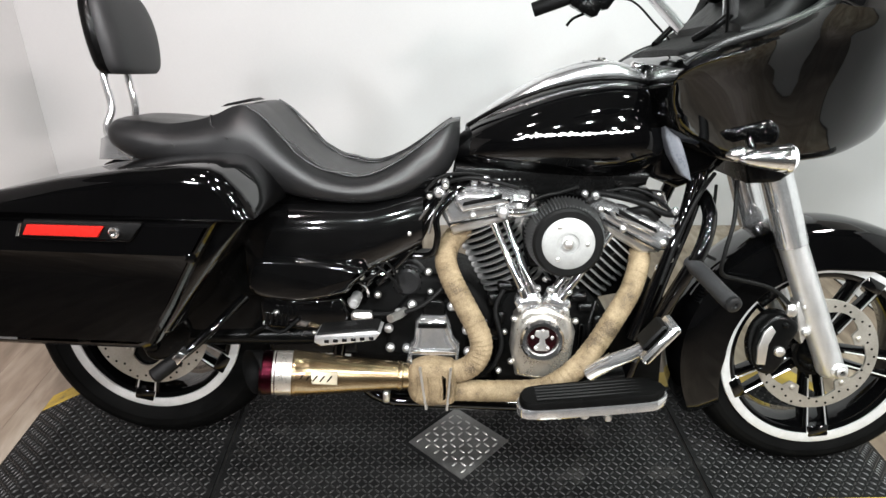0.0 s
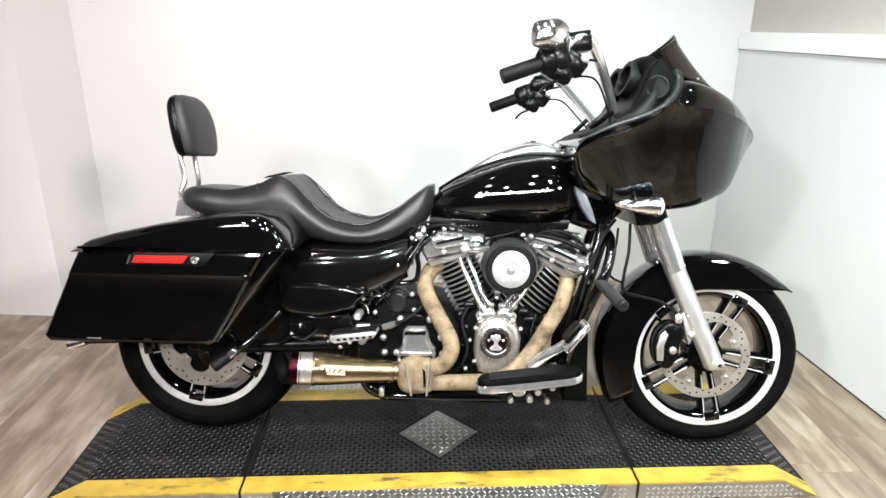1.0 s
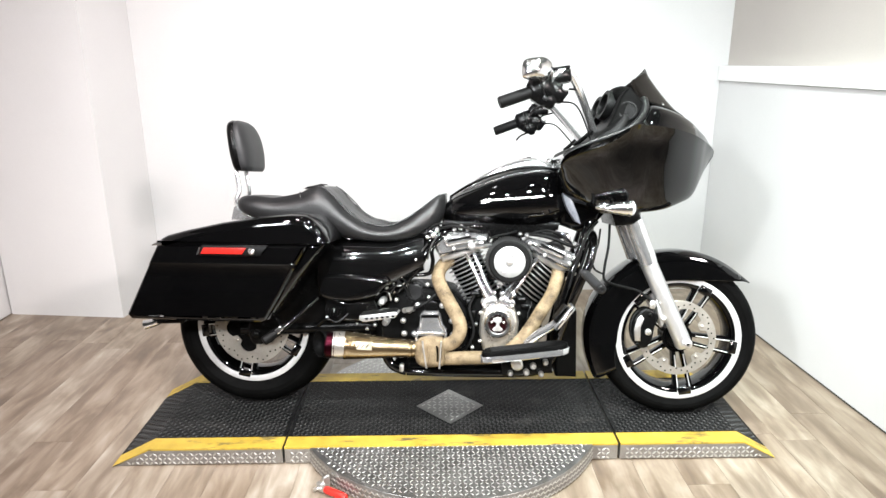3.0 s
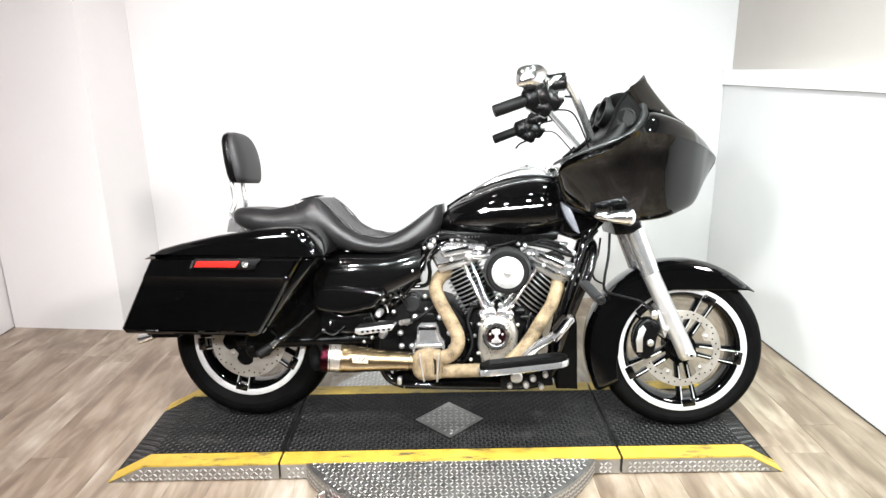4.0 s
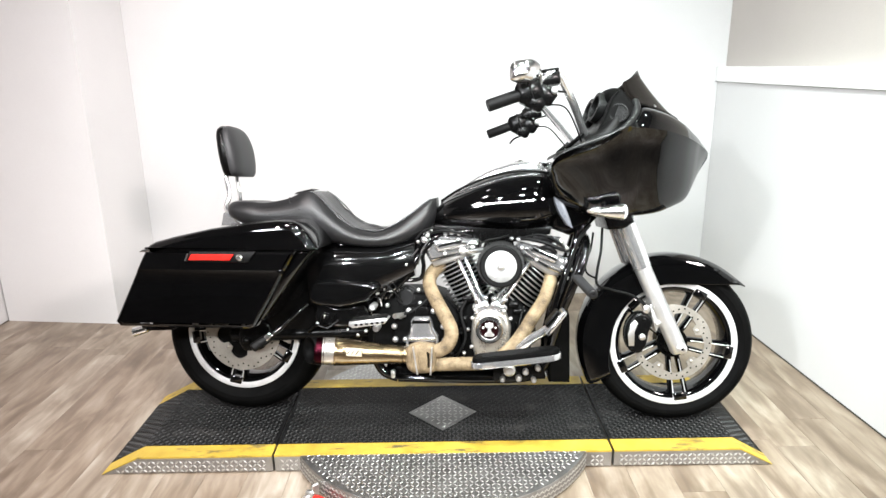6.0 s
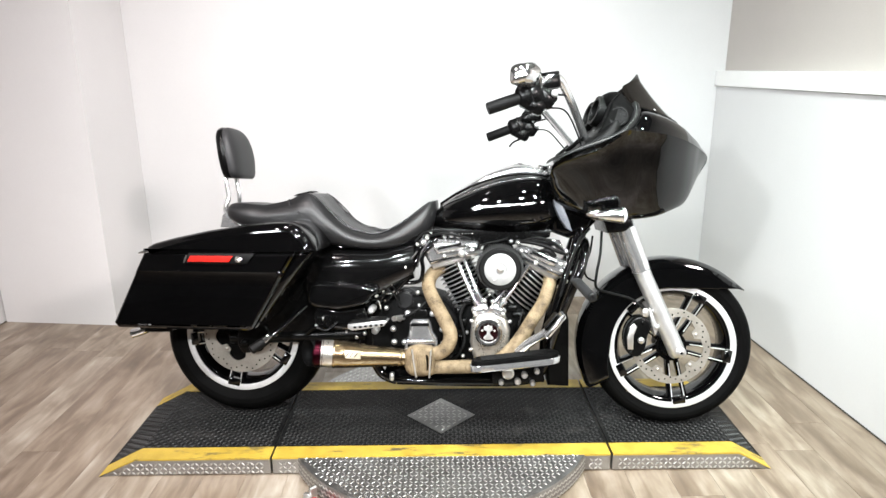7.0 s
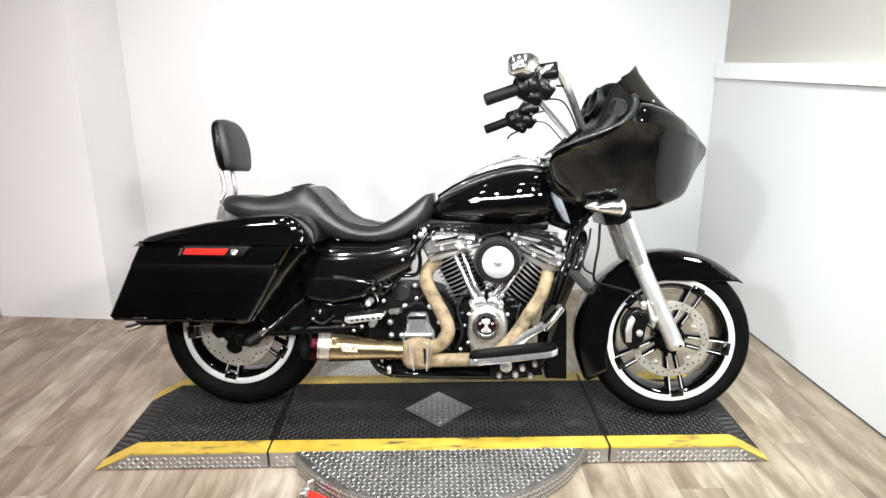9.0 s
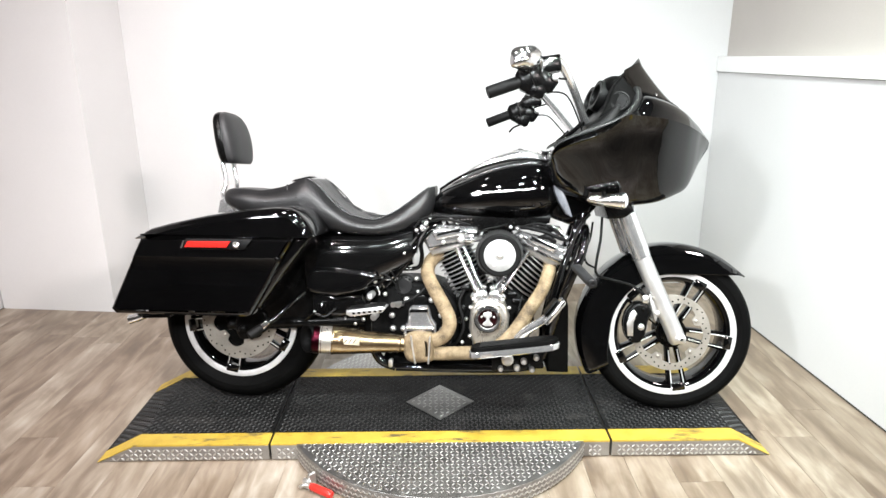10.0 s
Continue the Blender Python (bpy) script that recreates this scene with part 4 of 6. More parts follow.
        part("bag_latch", Geo().prism([(-0.25, 0.662), (-0.236, 0.674), (-0.205, 0.676), (-0.216, 0.664)], o + 0.006, o + 0.05, 0.002), CHROME, bag)
        part("ridge_knuckle", Geo().lathe((0.252, o + 0.004, 0.600), (0, -1, 0), [(0, 0.012), (0.006, 0.010), (0.008, 0.005), (0.008, 0)], 14), PAINT, bag)
    return bag


saddlebag(-1)
saddlebag(1)

# side cover below the seat
rings = []
for k in range(25):
    f = k / 24
    x = 0.285 + 0.40 * f
    top, low = 0.668 + 0.026 * max(0.0, f - 0.7) / 0.3 - 0.012 * (1 - f), 0.445 + 0.19 * max(0.0, f - 0.42) ** 1.05
    half = 0.206 - 0.055 * f ** 2.2 - 0.02 * max(0.0, 0.1 - f) / 0.1
    prof = [(-0.09, top), (-half + 0.055, top + 0.002), (-half + 0.026, top - 0.010), (-half + 0.008, top - 0.034), (-half, top - 0.07)]
    prof += [(-half - 0.001, top + (low - top) * 0.62), (-half + 0.008, top + (low - top) * 0.84), (-half + 0.03, low + 0.004), (-0.09, low)]
    ring = spline([Vector((x, y, z)) for y, z in prof], 28)
    rings.append(ring)
g = Geo().grid(rings)
side_cover = part("side_cover", g, SEMI, bike, "gloss black side cover")
g = Geo().prism([(0.30, 0.462), (0.302, 0.535), (0.36, 0.548), (0.50, 0.538), (0.563, 0.522), (0.535, 0.488), (0.505, 0.462), (0.40, 0.442)], -0.218, -0.15, 0.016, 5, 50, both=False)
part("cover_band", g, SEMI, side_cover)
g = Geo().prism([(0.31, 0.36), (0.305, 0.452), (0.40, 0.436), (0.50, 0.448), (0.52, 0.40), (0.50, 0.352)], -0.175, -0.10, 0.012, 4, both=False)
part("cover_foot", g, SEMI, side_cover)
for k in range(5):
    part("cover_rib", Geo().tube([(0.335 + 0.012 * k, -0.205, 0.412), (0.33 + 0.012 * k, -0.208, 0.385)], 0.004, 8, smooth=False), BLACK, side_cover)
for x, z in ((0.318, 0.375), (0.47, 0.365)):
    part("cover_screw", bolt(Geo(), (x, -0.203 if z > 0.5 else -0.176, z), (0, -1, 0), 0.006, 0.006), SATIN, side_cover)


# fairing with its pointed nose: a loft of half sections with a crease along the side
FAIR = [(1.18, 0.181, 0.895, 0.262, 0.935, 0.318, 0.975, 0.15, 0.983, 0.984),
        (1.215, 0.176, 0.838, 0.265, 0.94, 0.33, 1.005, 0.15, 1.01, 1.01),
        (1.33, 0.172, 0.788, 0.265, 0.965, 0.336, 1.045, 0.17, 1.05, 1.05),
        (1.42, 0.168, 0.78, 0.255, 1.0, 0.334, 1.09, 0.2, 1.098, 1.1),
        (1.462, 0.164, 0.783, 0.25, 1.0, 0.329, 1.09, 0.205, 1.145, 1.17),
        (1.5, 0.159, 0.786, 0.245, 1.0, 0.322, 1.088, 0.245, 1.162, 1.205),
        (1.58, 0.142, 0.797, 0.222, 0.995, 0.294, 1.078, 0.225, 1.145, 1.188),
        (1.65, 0.116, 0.822, 0.185, 0.99, 0.24, 1.064, 0.18, 1.119, 1.155),
        (1.7, 0.082, 0.848, 0.138, 0.985, 0.176, 1.052, 0.13, 1.09, 1.125),
        (1.735, 0.055, 0.905, 0.088, 0.99, 0.118, 1.044, 0.083, 1.073, 1.096),
        (1.77, 0.016, 0.962, 0.037, 1.004, 0.062, 1.032, 0.03, 1.048, 1.064),
        (1.796, 0.005, 1.005, 0.008, 1.018, 0.012, 1.022, 0.007, 1.027, 1.032)]


def fairing_geo(nx=60):
    cols = [spline([Vector((s[k], s[k + 1] if k + 1 < 10 else 0, 0)) for s in FAIR], nx) for k in (1, 3, 5, 7, 9)]
    xs = spline([Vector((s[0], 0, 0)) for s in FAIR], nx)
    rings = []
    for i in range(nx + 1):
        b, m, c, u, t = (col[i] for col in cols)
        w, h = c.x - b.x, c.y - b.y
        # flared towards the rider, full towards the nose
        k = 0.42 * min(1.0, max(0.0, (xs[i].x - 1.44) / 0.12))
        low = spline([Vector((0, b.y - 0.004, 0)), Vector((b.x * 0.6, b.y - 0.001, 0)), Vector((b.x, b.y + 0.010, 0)), Vector((b.x + (0.265 + 0.085 * k) * w, b.y + 0.25 * h, 0)), Vector((b.x + (0.52 + 0.19 * k) * w, b.y + 0.57 * h, 0)), Vector((b.x + (0.74 + 0.215 * k) * w, b.y + 0.86 * h, 0)), Vector((c.x, c.y, 0))], 30)
        high = spline([Vector((c.x, c.y, 0)), Vector((u.x, u.y, 0)), Vector((0, t.x, 0))], 10)
        half = [(p.x, p.y) for p in low] + [(p.x, p.y) for p in high[1:]]
        ring = [(xs[i].x, -y, z) for y, z in half] + [(xs[i].x, y, z) for y, z in reversed(half[1:-1])]
        rings.append(ring)
    return Geo().grid(rings)


fairing = part("fairing", fairing_geo(), PAINT, bike, "gloss black frame-mounted shark-nose fairing", sharp=30)
for s in (-1, 1):
    part("fairing_lip", Geo().tube([(1.185, s * 0.300, 0.985), (1.25, s * 0.308, 1.022), (1.335, s * 0.310, 1.053), (1.395, s * 0.302, 1.076), (1.430, s * 0.292, 1.098), (1.460, s * 0.262, 1.128), (1.474, s * 0.235, 1.165), (1.476, s * 0.20, 1.19)], 0.013, 12, 48, radii=lambda u: 0.006 + 0.010 * u), GREY, fairing, "dark grey inner fairing edge")
part("dash_shelf", Geo().body([(1.205, 0, 0.20, 1.016, 0.98, 1.0, 4), (1.25, 0, 0.255, 1.034, 0.99, 1.012, 4), (1.33, 0, 0.275, 1.066, 1.0, 1.03, 4), (1.40, 0, 0.27, 1.10, 1.01, 1.05, 4)], 20, 40), SOFT, bike, "matt black shelf inside the fairing")
for s in (-1, 1):
    part("fairing_strut", Geo().tube([(1.245, s * 0.15, 1.035), (1.275, s * 0.18, 1.060), (1.30, s * 0.19, 1.085)], 0.008, 10, 14), BLACK, bike, "black fairing support")
inner = part("inner_fairing", Geo().body([(1.30, 0, 0.25, 1.07, 1.03, 1.05, 3), (1.36, 0, 0.265, 1.13, 1.02, 1.06, 3), (1.41, 0, 0.255, 1.205, 1.02, 1.08, 3), (1.445, 0, 0.22, 1.245, 1.05, 1.12, 3), (1.48, 0, 0.15, 1.235, 1.10, 1.15, 3)], 24, 40), PLASTIC, bike, "black plastic inner fairing")
for s in (-1, 1):
    panel = part("inner_panel", Geo().prism([(1.334, 1.075), (1.372, 1.064), (1.419, 1.088), (1.457, 1.122), (1.474, 1.168), (1.449, 1.20), (1.420, 1.232), (1.407, 1.222), (1.390, 1.20), (1.362, 1.125)], s * 0.245, s * 0.165, 0.010, 4), RUBBER, inner, "dark inner fairing side panel")
    out = Vector((-0.18, s, 0.05)).normalized()
    at = Vector((1.412, s * 0.246, 1.148))
    part("vent_ring", Geo().ring(at, out, [(-0.004, 0.033), (0.003, 0.033), (0.004, 0.030), (0.003, 0.027), (-0.004, 0.026)], 32), PLASTIC, panel)
    part("vent_hole", Geo().lathe(at, out, [(-0.004, 0.027), (0.0006, 0.027), (0.0008, 0.0)], 28), BLACK, panel, "dark round vent")
part("screen_pod", Geo().body([(1.375, 0, 0.10, 1.235, 1.19, 1.21, 2.5), (1.395, 0, 0.15, 1.256, 1.18, 1.215, 2.5), (1.43, 0, 0.16, 1.262, 1.18, 1.22, 2.5), (1.455, 0, 0.12, 1.245, 1.18, 1.215, 2.5)], 16, 28), RUBBER, inner, "matt black instrument hood")
for y, z, r, x in ((-0.08, 1.180, 0.052, 1.385), (0.08, 1.180, 0.052, 1.385)):
    pod = part("pod", Geo().ring((x, y, z), (-0.95, -0.15, 0.3), [(-0.04, r), (0.02, r * 1.12), (0.035, r * 1.05), (0.035, r * 0.8), (0.0, r * 0.7), (-0.04, r * 0.7)], 32), PLASTIC, inner, "round instrument pod")
    part("dial", Geo().lathe((x, y, z), (-0.95, -0.15, 0.3), [(-0.01, r * 0.75), (0.004, r * 0.75), (0.008, r * 0.3), (0.006, 0.0)], 28), BLACK, pod)


def smoked():
    m, nt, p = shader("smoked screen plastic")
    n = noise_tex(nt, 8, 2)
    link(nt, ramp(nt, n, [(0.3, (0.004, 0.0033, 0.003)), (0.7, (0.008, 0.007, 0.006))]), p.inputs["Base Color"])
    p.inputs["Roughness"].default_value = 0.05
    p.inputs["Transmission Weight"].default_value = 0.05
    p.inputs["IOR"].default_value = 1.25
    p.inputs["Specular IOR Level"].default_value = 0.2
    return m


rings = []
for i in range(17):
    f = i / 8 - 1
    e = abs(f)
    y = f * 0.215
    base = Vector((1.676 - 0.215 * e ** 1.6, y, 1.146 + 0.045 * e ** 1.4))
    top = Vector((1.520 - 0.085 * e ** 1.5, y * 0.80, 1.338 - 0.072 * e ** 1.1))
    col = []
    for k in range(9):
        g0 = k / 8
        p = base.lerp(top, g0)
        p.x -= 0.006 * math.sin(math.pi * g0) * (1 - 0.6 * e)
        p.z -= 0.004 * math.sin(math.pi * g0)
        if k == 8:
            p.x += 0.006
        col.append(p)
    rings.append(col)
screen = part("windscreen", Geo().grid(rings, close=False, caps=False), smoked(), bike, "short smoked plastic windscreen", sharp=60)
screen.modifiers.new("thick", "SOLIDIFY").thickness = 0.003
part("screen_trim", Geo().tube([r[0] + Vector((0.004, 0, 0.0)) for r in rings], 0.0028, 8, 40), BLACK, screen)
for i in (3, 8, 13):
    part("screen_screw", bolt(Geo(), rings[i][1], (0.6, -0.3, 0.6), 0.006, 0.006), CHROME, screen)

# blue-grey crescents that put a wall reflection into colour at the fairing's rear edge
REFLECTGREY = surface("blue-grey reflection colour", (0.10, 0.105, 0.12), (0.14, 0.146, 0.165), (0.25, 0.35), scale=20)
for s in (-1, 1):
    part("fairing_reflection", Geo().prism([(1.200, 0.868), (1.205, 0.835), (1.222, 0.795), (1.250, 0.752), (1.272, 0.742), (1.262, 0.775), (1.246, 0.815), (1.228, 0.852)], s * 0.170, s * 0.120, 0.006, 3), REFLECTGREY, fairing, "blue-grey crescent standing in for a reflection on the fairing")
# turn signals under the fairing
for s in (-1, 1):
    c = Vector((1.335, s * 0.24, 0.803))
    sig = part("turn_signal", Geo().lathe(c, (1, 0, 0.02), [(0.0, 0.004), (0.01, 0.011), (0.035, 0.018), (0.07, 0.025), (0.098, 0.029), (0.104, 0.027)], 28), CHROME, bike, "chrome bullet turn signal")
    part("signal_lens", Geo().lathe(c + Vector((0.102, 0, 0.002)), (1, 0, 0.02), [(0, 0.0265), (0.008, 0.025), (0.014, 0.016), (0.016, 0.0)], 28), CLEARLENS, sig, "clear signal lens")
    part("signal_base", Geo().lathe(c + Vector((-0.022, 0.012 * -s, 0.004)), (1, 0, 0.1), [(0.0, 0.003), (0.012, 0.013), (0.030, 0.017), (0.046, 0.013), (0.058, 0.008)], 20), CHROME, sig)
    part("signal_ring", Geo().ring(c + Vector((0.092, 0, 0.002)), (1, 0, 0.02), [(0, 0.0285), (0.004, 0.031), (0.010, 0.031), (0.012, 0.0285)], 28), CHROME, sig)
    part("signal_stalk", Geo().tube([c + Vector((0.05, 0, 0.0)), c + Vector((0.05, -s * 0.06, 0.004)), c + Vector((0.06, -s * 0.14, 0.01))], 0.011, 10, 12), CHROME, sig)
part("lower_fork_cover", Geo().prism([(1.405, 0.735), (1.385, 0.80), (1.48, 0.81), (1.50, 0.765), (1.475, 0.74)], -0.15, 0.15, 0.015), BLACK, bike, "black fork clamp cover")
part("neck_cover", Geo().prism([(1.20, 0.735), (1.19, 0.86), (1.23, 0.90), (1.36, 0.83), (1.375, 0.78), (1.34, 0.74), (1.27, 0.71)], -0.10, 0.10, 0.03, 4), PAINT, bike, "gloss black neck cover")

# handlebar with its controls
for s in (-1, 1):
    drop = -0.020 if s > 0 else 0.0
    pts = [(1.322, s * 0.075, 0.975), (1.322, s * 0.13, 1.045), (1.268, s * 0.25, 1.145), (1.218, s * 0.340, 1.222), (1.192, s * 0.370, 1.254), (1.166, s * 0.383, 1.260), (1.138, s * 0.388, 1.242 + drop * 0.5), (1.09, s * 0.392, 1.204 + drop), (1.03, s * 0.40, 1.179 + drop), (0.968, s * 0.41, 1.157 + drop)]
    bar = part("handlebar", Geo().tube(pts, 0.0165, 16, 80, radii=lambda u: 0.0150 if u < 0.62 else 0.0125), CONSOLE, bike, "tall chrome handlebar")
    tip = Vector((0.957, s * 0.411, 1.153 + drop))
    d = (Vector((1.03, s * 0.40, 1.179 + drop)) - tip).normalized()
    part("grip", Geo().tube([tip, tip + d * 0.004, tip + d * 0.10, tip + d * 0.115], 0.0195, 20, smooth=False, radii=lambda u: 0.0185 if u < 0.2 else 0.0205), SOFT, bar, "black rubber grip")
    part("switch_housing", Geo().box(tip + d * 0.146, (0.084, 0.058, 0.074), 0.012, Matrix.Rotation(radians(-20), 4, "Y")), BLACK, bar, "black switch housing")
    part("switch", Geo().box(tip + d * 0.142 + Vector((0.0, -0.024, 0.008)), (0.024, 0.008, 0.01), 0.003), PLASTIC, bar)
    part("switch", Geo().box(tip + d * 0.155 + Vector((0.0, -0.024, -0.012)), (0.016, 0.008, 0.012), 0.003), GREY, bar)
    part("master_cylinder", Geo().box(tip + d * 0.195 + Vector((0.012, -s * 0.012, 0.024)), (0.085, 0.054, 0.042), 0.005, Matrix.Rotation(radians(-8), 4, "Y")), BLACK, bar, "black fluid reservoir")
    part("lever_clamp", Geo().box(tip + d * 0.19 + Vector((0.008, 0, -0.022)), (0.080, 0.044, 0.056), 0.010, Matrix.Rotation(radians(35), 4, "Y")), BLACK, bar)
    part("lever", Geo().tube([tip + d * 0.21 + Vector((0.01, s * 0.01, -0.03)), tip + d * 0.165 + Vector((0.014, s * 0.012, -0.052)), tip + d * 0.115 + Vector((0.012, s * 0.012, -0.058)), tip + d * 0.098 + Vector((0.008, s * 0.012, -0.074))], 0.0042, 8, 24), BLACK, bar, "black hand lever")
    part("cable", Geo().tube([tip + d * 0.22 + Vector((0.0, 0, -0.01)), (1.19, s * 0.37, 1.205), (1.240, s * 0.31, 1.20), (1.290, s * 0.22, 1.12), (1.318, s * 0.13, 1.05), (1.33, s * 0.08, 1.0)], 0.0038, 8, 40), SOFT, bar)
    k = tip + d * 0.15
    part("switch_lobe", Geo().box(k + Vector((0.016, -s * 0.004, -0.036)), (0.066, 0.048, 0.052), 0.010, Matrix.Rotation(radians(25), 4, "Y")), BLACK, bar)
    part("switch_button", Geo().box(k + Vector((0.010, -0.030, -0.036)), (0.018, 0.008, 0.012), 0.003, Matrix.Rotation(radians(25), 4, "Y")), GREY, bar)
    part("housing_seam", Geo().box(k + Vector((0.0, -0.002, 0.0)), (0.005, 0.062, 0.079), 0.002, Matrix.Rotation(radians(-20), 4, "Y")), PLASTIC, bar)
    part("reservoir_cap", Geo().box(tip + d * 0.198 + Vector((0.012, -s * 0.012, 0.050)), (0.074, 0.050, 0.010), 0.004, Matrix.Rotation(radians(-8), 4, "Y")), PLASTIC, bar)
    for dx in (-0.026, 0.026):
        part("cap_screw", bolt(Geo(), tip + d * 0.198 + Vector((0.012 + dx, -s * 0.012, 0.0545 + dx * 0.14)), (0, 0, 1), 0.0045, 0.004), SATIN, bar)
    part("lever_pivot", Geo().lathe(tip + d * 0.222 + Vector((0.01, -0.03, -0.024)), (0, -1, 0.2), [(-0.02, 0.011), (0.004, 0.011), (0.008, 0.006), (0.008, 0.0)], 14), CAST, bar, "dull metal lever pivot")
    part("perch_band", Geo().tube([tip + d * 0.168, tip + d * 0.182], 0.0265, 18, smooth=False), PLASTIC, bar)
    part("cable", Geo().tube([tip + d * 0.15 + Vector((0.02, 0, -0.05)), (1.16, s * 0.38, 1.16), (1.22, s * 0.33, 1.155), (1.27, s * 0.25, 1.09), (1.31, s * 0.15, 1.02)], 0.003, 8, 36), SOFT, bar)
# mirror on the near bar
m0 = Vector((1.078, -0.43, 1.260))
fwd = Vector((-0.62, 0.78, -0.05)).normalized()
rt = fwd.cross(UP).normalized()
upv = rt.cross(fwd)
shape = [(-0.050, -0.006), (-0.046, -0.034), (-0.010, -0.040), (0.020, -0.038), (0.042, -0.016), (0.049, 0.022), (0.020, 0.042), (-0.012, 0.037), (-0.040, 0.024)]
sm = spline([Vector((a, b, 0)) for a, b in shape] + [Vector((*shape[0], 0))], 36, loop=True)


def mirror_rings(levels):
    return [[m0 + fwd * d + rt * p.x * 1.22 * k + upv * p.y * k for p in sm] for d, k in levels]


mirror = part("mirror", Geo().grid(mirror_rings([(-0.042, 0.06), (-0.0405, 0.25), (-0.0355, 0.50), (-0.027, 0.74), (-0.015, 0.92), (-0.003, 0.99), (0.006, 1.0), (0.008, 0.97)])), CHROME, bike, "chrome rear-view mirror")
part("mirror_glass", Geo().grid(mirror_rings([(0.0082, 0.955), (0.0088, 0.93)])), CHROME, mirror, "mirror glass")
part("mirror_stem", Geo().tube([m0 + Vector((0.03, 0.0, -0.01)), (1.128, -0.41, 1.255), (1.128, -0.40, 1.215), (1.12, -0.395, 1.185)], 0.0058, 10, 24), CHROME, mirror, "chrome mirror stem")

# ---- engine ----
engine = part("crankcase", Geo().prism([(0.87, 0.205), (0.845, 0.40), (0.885, 0.455), (0.965, 0.475), (1.075, 0.462), (1.135, 0.40), (1.13, 0.24), (1.08, 0.185), (0.95, 0.18)], -0.10, 0.11, 0.02, 3), WRINKLE, bike, "black wrinkle-finish crankcase")


def cylinder(base, top, label):
    base, top = Vector(base), Vector(top)
    d = (top - base)
    L = d.length
    d.normalize()
    cyl = part("cylinder", Geo().lathe(base, d, [(0, 0.066), (L, 0.066)], 32), BLACK, bike, label)
    n = 13
    for k in range(n):
        h = L * (0.1 + 0.88 * k / (n - 1))
        part("fin", Geo().lathe(base + d * h, d, [(-0.0019, 0.066), (-0.0019, 0.080), (-0.0013, 0.0815), (0.0013, 0.0815), (0.0019, 0.080), (0.0019, 0.066)], 40), FIN, cyl)
    return cyl


cylinder((0.925, -0.01, 0.430), (0.815, -0.01, 0.635), "black finned rear cylinder with bare metal fin edges")
cylinder((1.020, -0.01, 0.417), (1.180, -0.01, 0.600), "black finned front cylinder with bare metal fin edges")


def rocker(outline, lower, label, bolts):
    head = part("cylinder_head", Geo().prism(lower, -0.105, 0.08, 0.01), STEEL, bike, "cast aluminium cylinder head")
    box = part("rocker_cover", Geo().prism(outline, -0.128, 0.08, 0.024, 6), BRIGHT, bike, label)
    for x, z in bolts:
        part("bolt", bolt(Geo(), (x, -0.128, z), (0, -1, 0), 0.008, 0.007), STEEL, box)
    tilt = (outline[3][1] - outline[1][1]) / (outline[3][0] - outline[1][0])
    cx, cz = sum(p[0] for p in outline) / len(outline), sum(p[1] for p in outline) / len(outline)
    part("rocker_step", Geo().prism([(cx + (x - cx) * 0.62, cz + 0.012 + (z - cz) * 0.5) for x, z in outline], -0.143, -0.10, 0.014, 5), BRIGHT, box)
    low = sorted(outline[1:-3])
    part("cover_seam", Geo().tube([(x, -0.129, z + 0.013) for x, z in low], 0.0022, 6, 24), BLACK, box)
    part("rocker_slot", Geo().prism([(cx - 0.045, cz + 0.010 - 0.045 * tilt), (cx - 0.043, cz + 0.019 - 0.043 * tilt), (cx + 0.043, cz + 0.019 + 0.043 * tilt), (cx + 0.045, cz + 0.010 + 0.045 * tilt)], -0.1445, -0.12, 0.002), WRINKLE, box)
    return box


rocker([(0.715, 0.655), (0.745, 0.605), (0.79, 0.615), (0.915, 0.645), (0.94, 0.672), (0.93, 0.695), (0.86, 0.702), (0.765, 0.708), (0.725, 0.69)], [(0.735, 0.63), (0.755, 0.585), (0.80, 0.598), (0.90, 0.63), (0.91, 0.66)], "chrome rear rocker cover", [(0.735, 0.66), (0.80, 0.64), (0.905, 0.665), (0.85, 0.69)])
rocker([(1.065, 0.668), (1.098, 0.628), (1.16, 0.596), (1.235, 0.562), (1.262, 0.585), (1.262, 0.622), (1.235, 0.638), (1.15, 0.672), (1.09, 0.684)], [(1.085, 0.64), (1.12, 0.60), (1.20, 0.555), (1.24, 0.56), (1.25, 0.60), (1.15, 0.66)], "chrome front rocker cover", [(1.09, 0.665), (1.145, 0.62), (1.24, 0.59), (1.20, 0.64)])
part("valve_cover_bridge", Geo().prism([(1.10, 0.40), (1.19, 0.42), (1.235, 0.54), (1.22, 0.62), (1.08, 0.58)], 0.0, 0.09, 0.01), BLACK, bike, "black casting behind the front cylinder")
part("head_bracket", Geo().prism([(1.13, 0.685), (1.16, 0.712), (1.235, 0.705), (1.255, 0.66), (1.225, 0.668), (1.21, 0.69), (1.165, 0.692)], -0.11, -0.07, 0.006), CHROME, bike)
part("coil_box", Geo().prism([(1.125, 0.690), (1.13, 0.716), (1.205, 0.708), (1.215, 0.684), (1.17, 0.680)], -0.125, -0.05, 0.007), BLACK, bike, "black ignition coil")
part("head_hose", Geo().tube([(1.075, -0.12, 0.700), (1.12, -0.138, 0.698), (1.18, -0.142, 0.684), (1.232, -0.14, 0.662), (1.268, -0.12, 0.655)], 0.0075, 10, 28), SOFT, bike, "black hose over the front head")
part("plug_boot", Geo().tube([(1.15, -0.115, 0.655), (1.185, -0.14, 0.668), (1.215, -0.13, 0.645)], 0.010, 10, 12), SOFT, bike, "black spark plug boot")
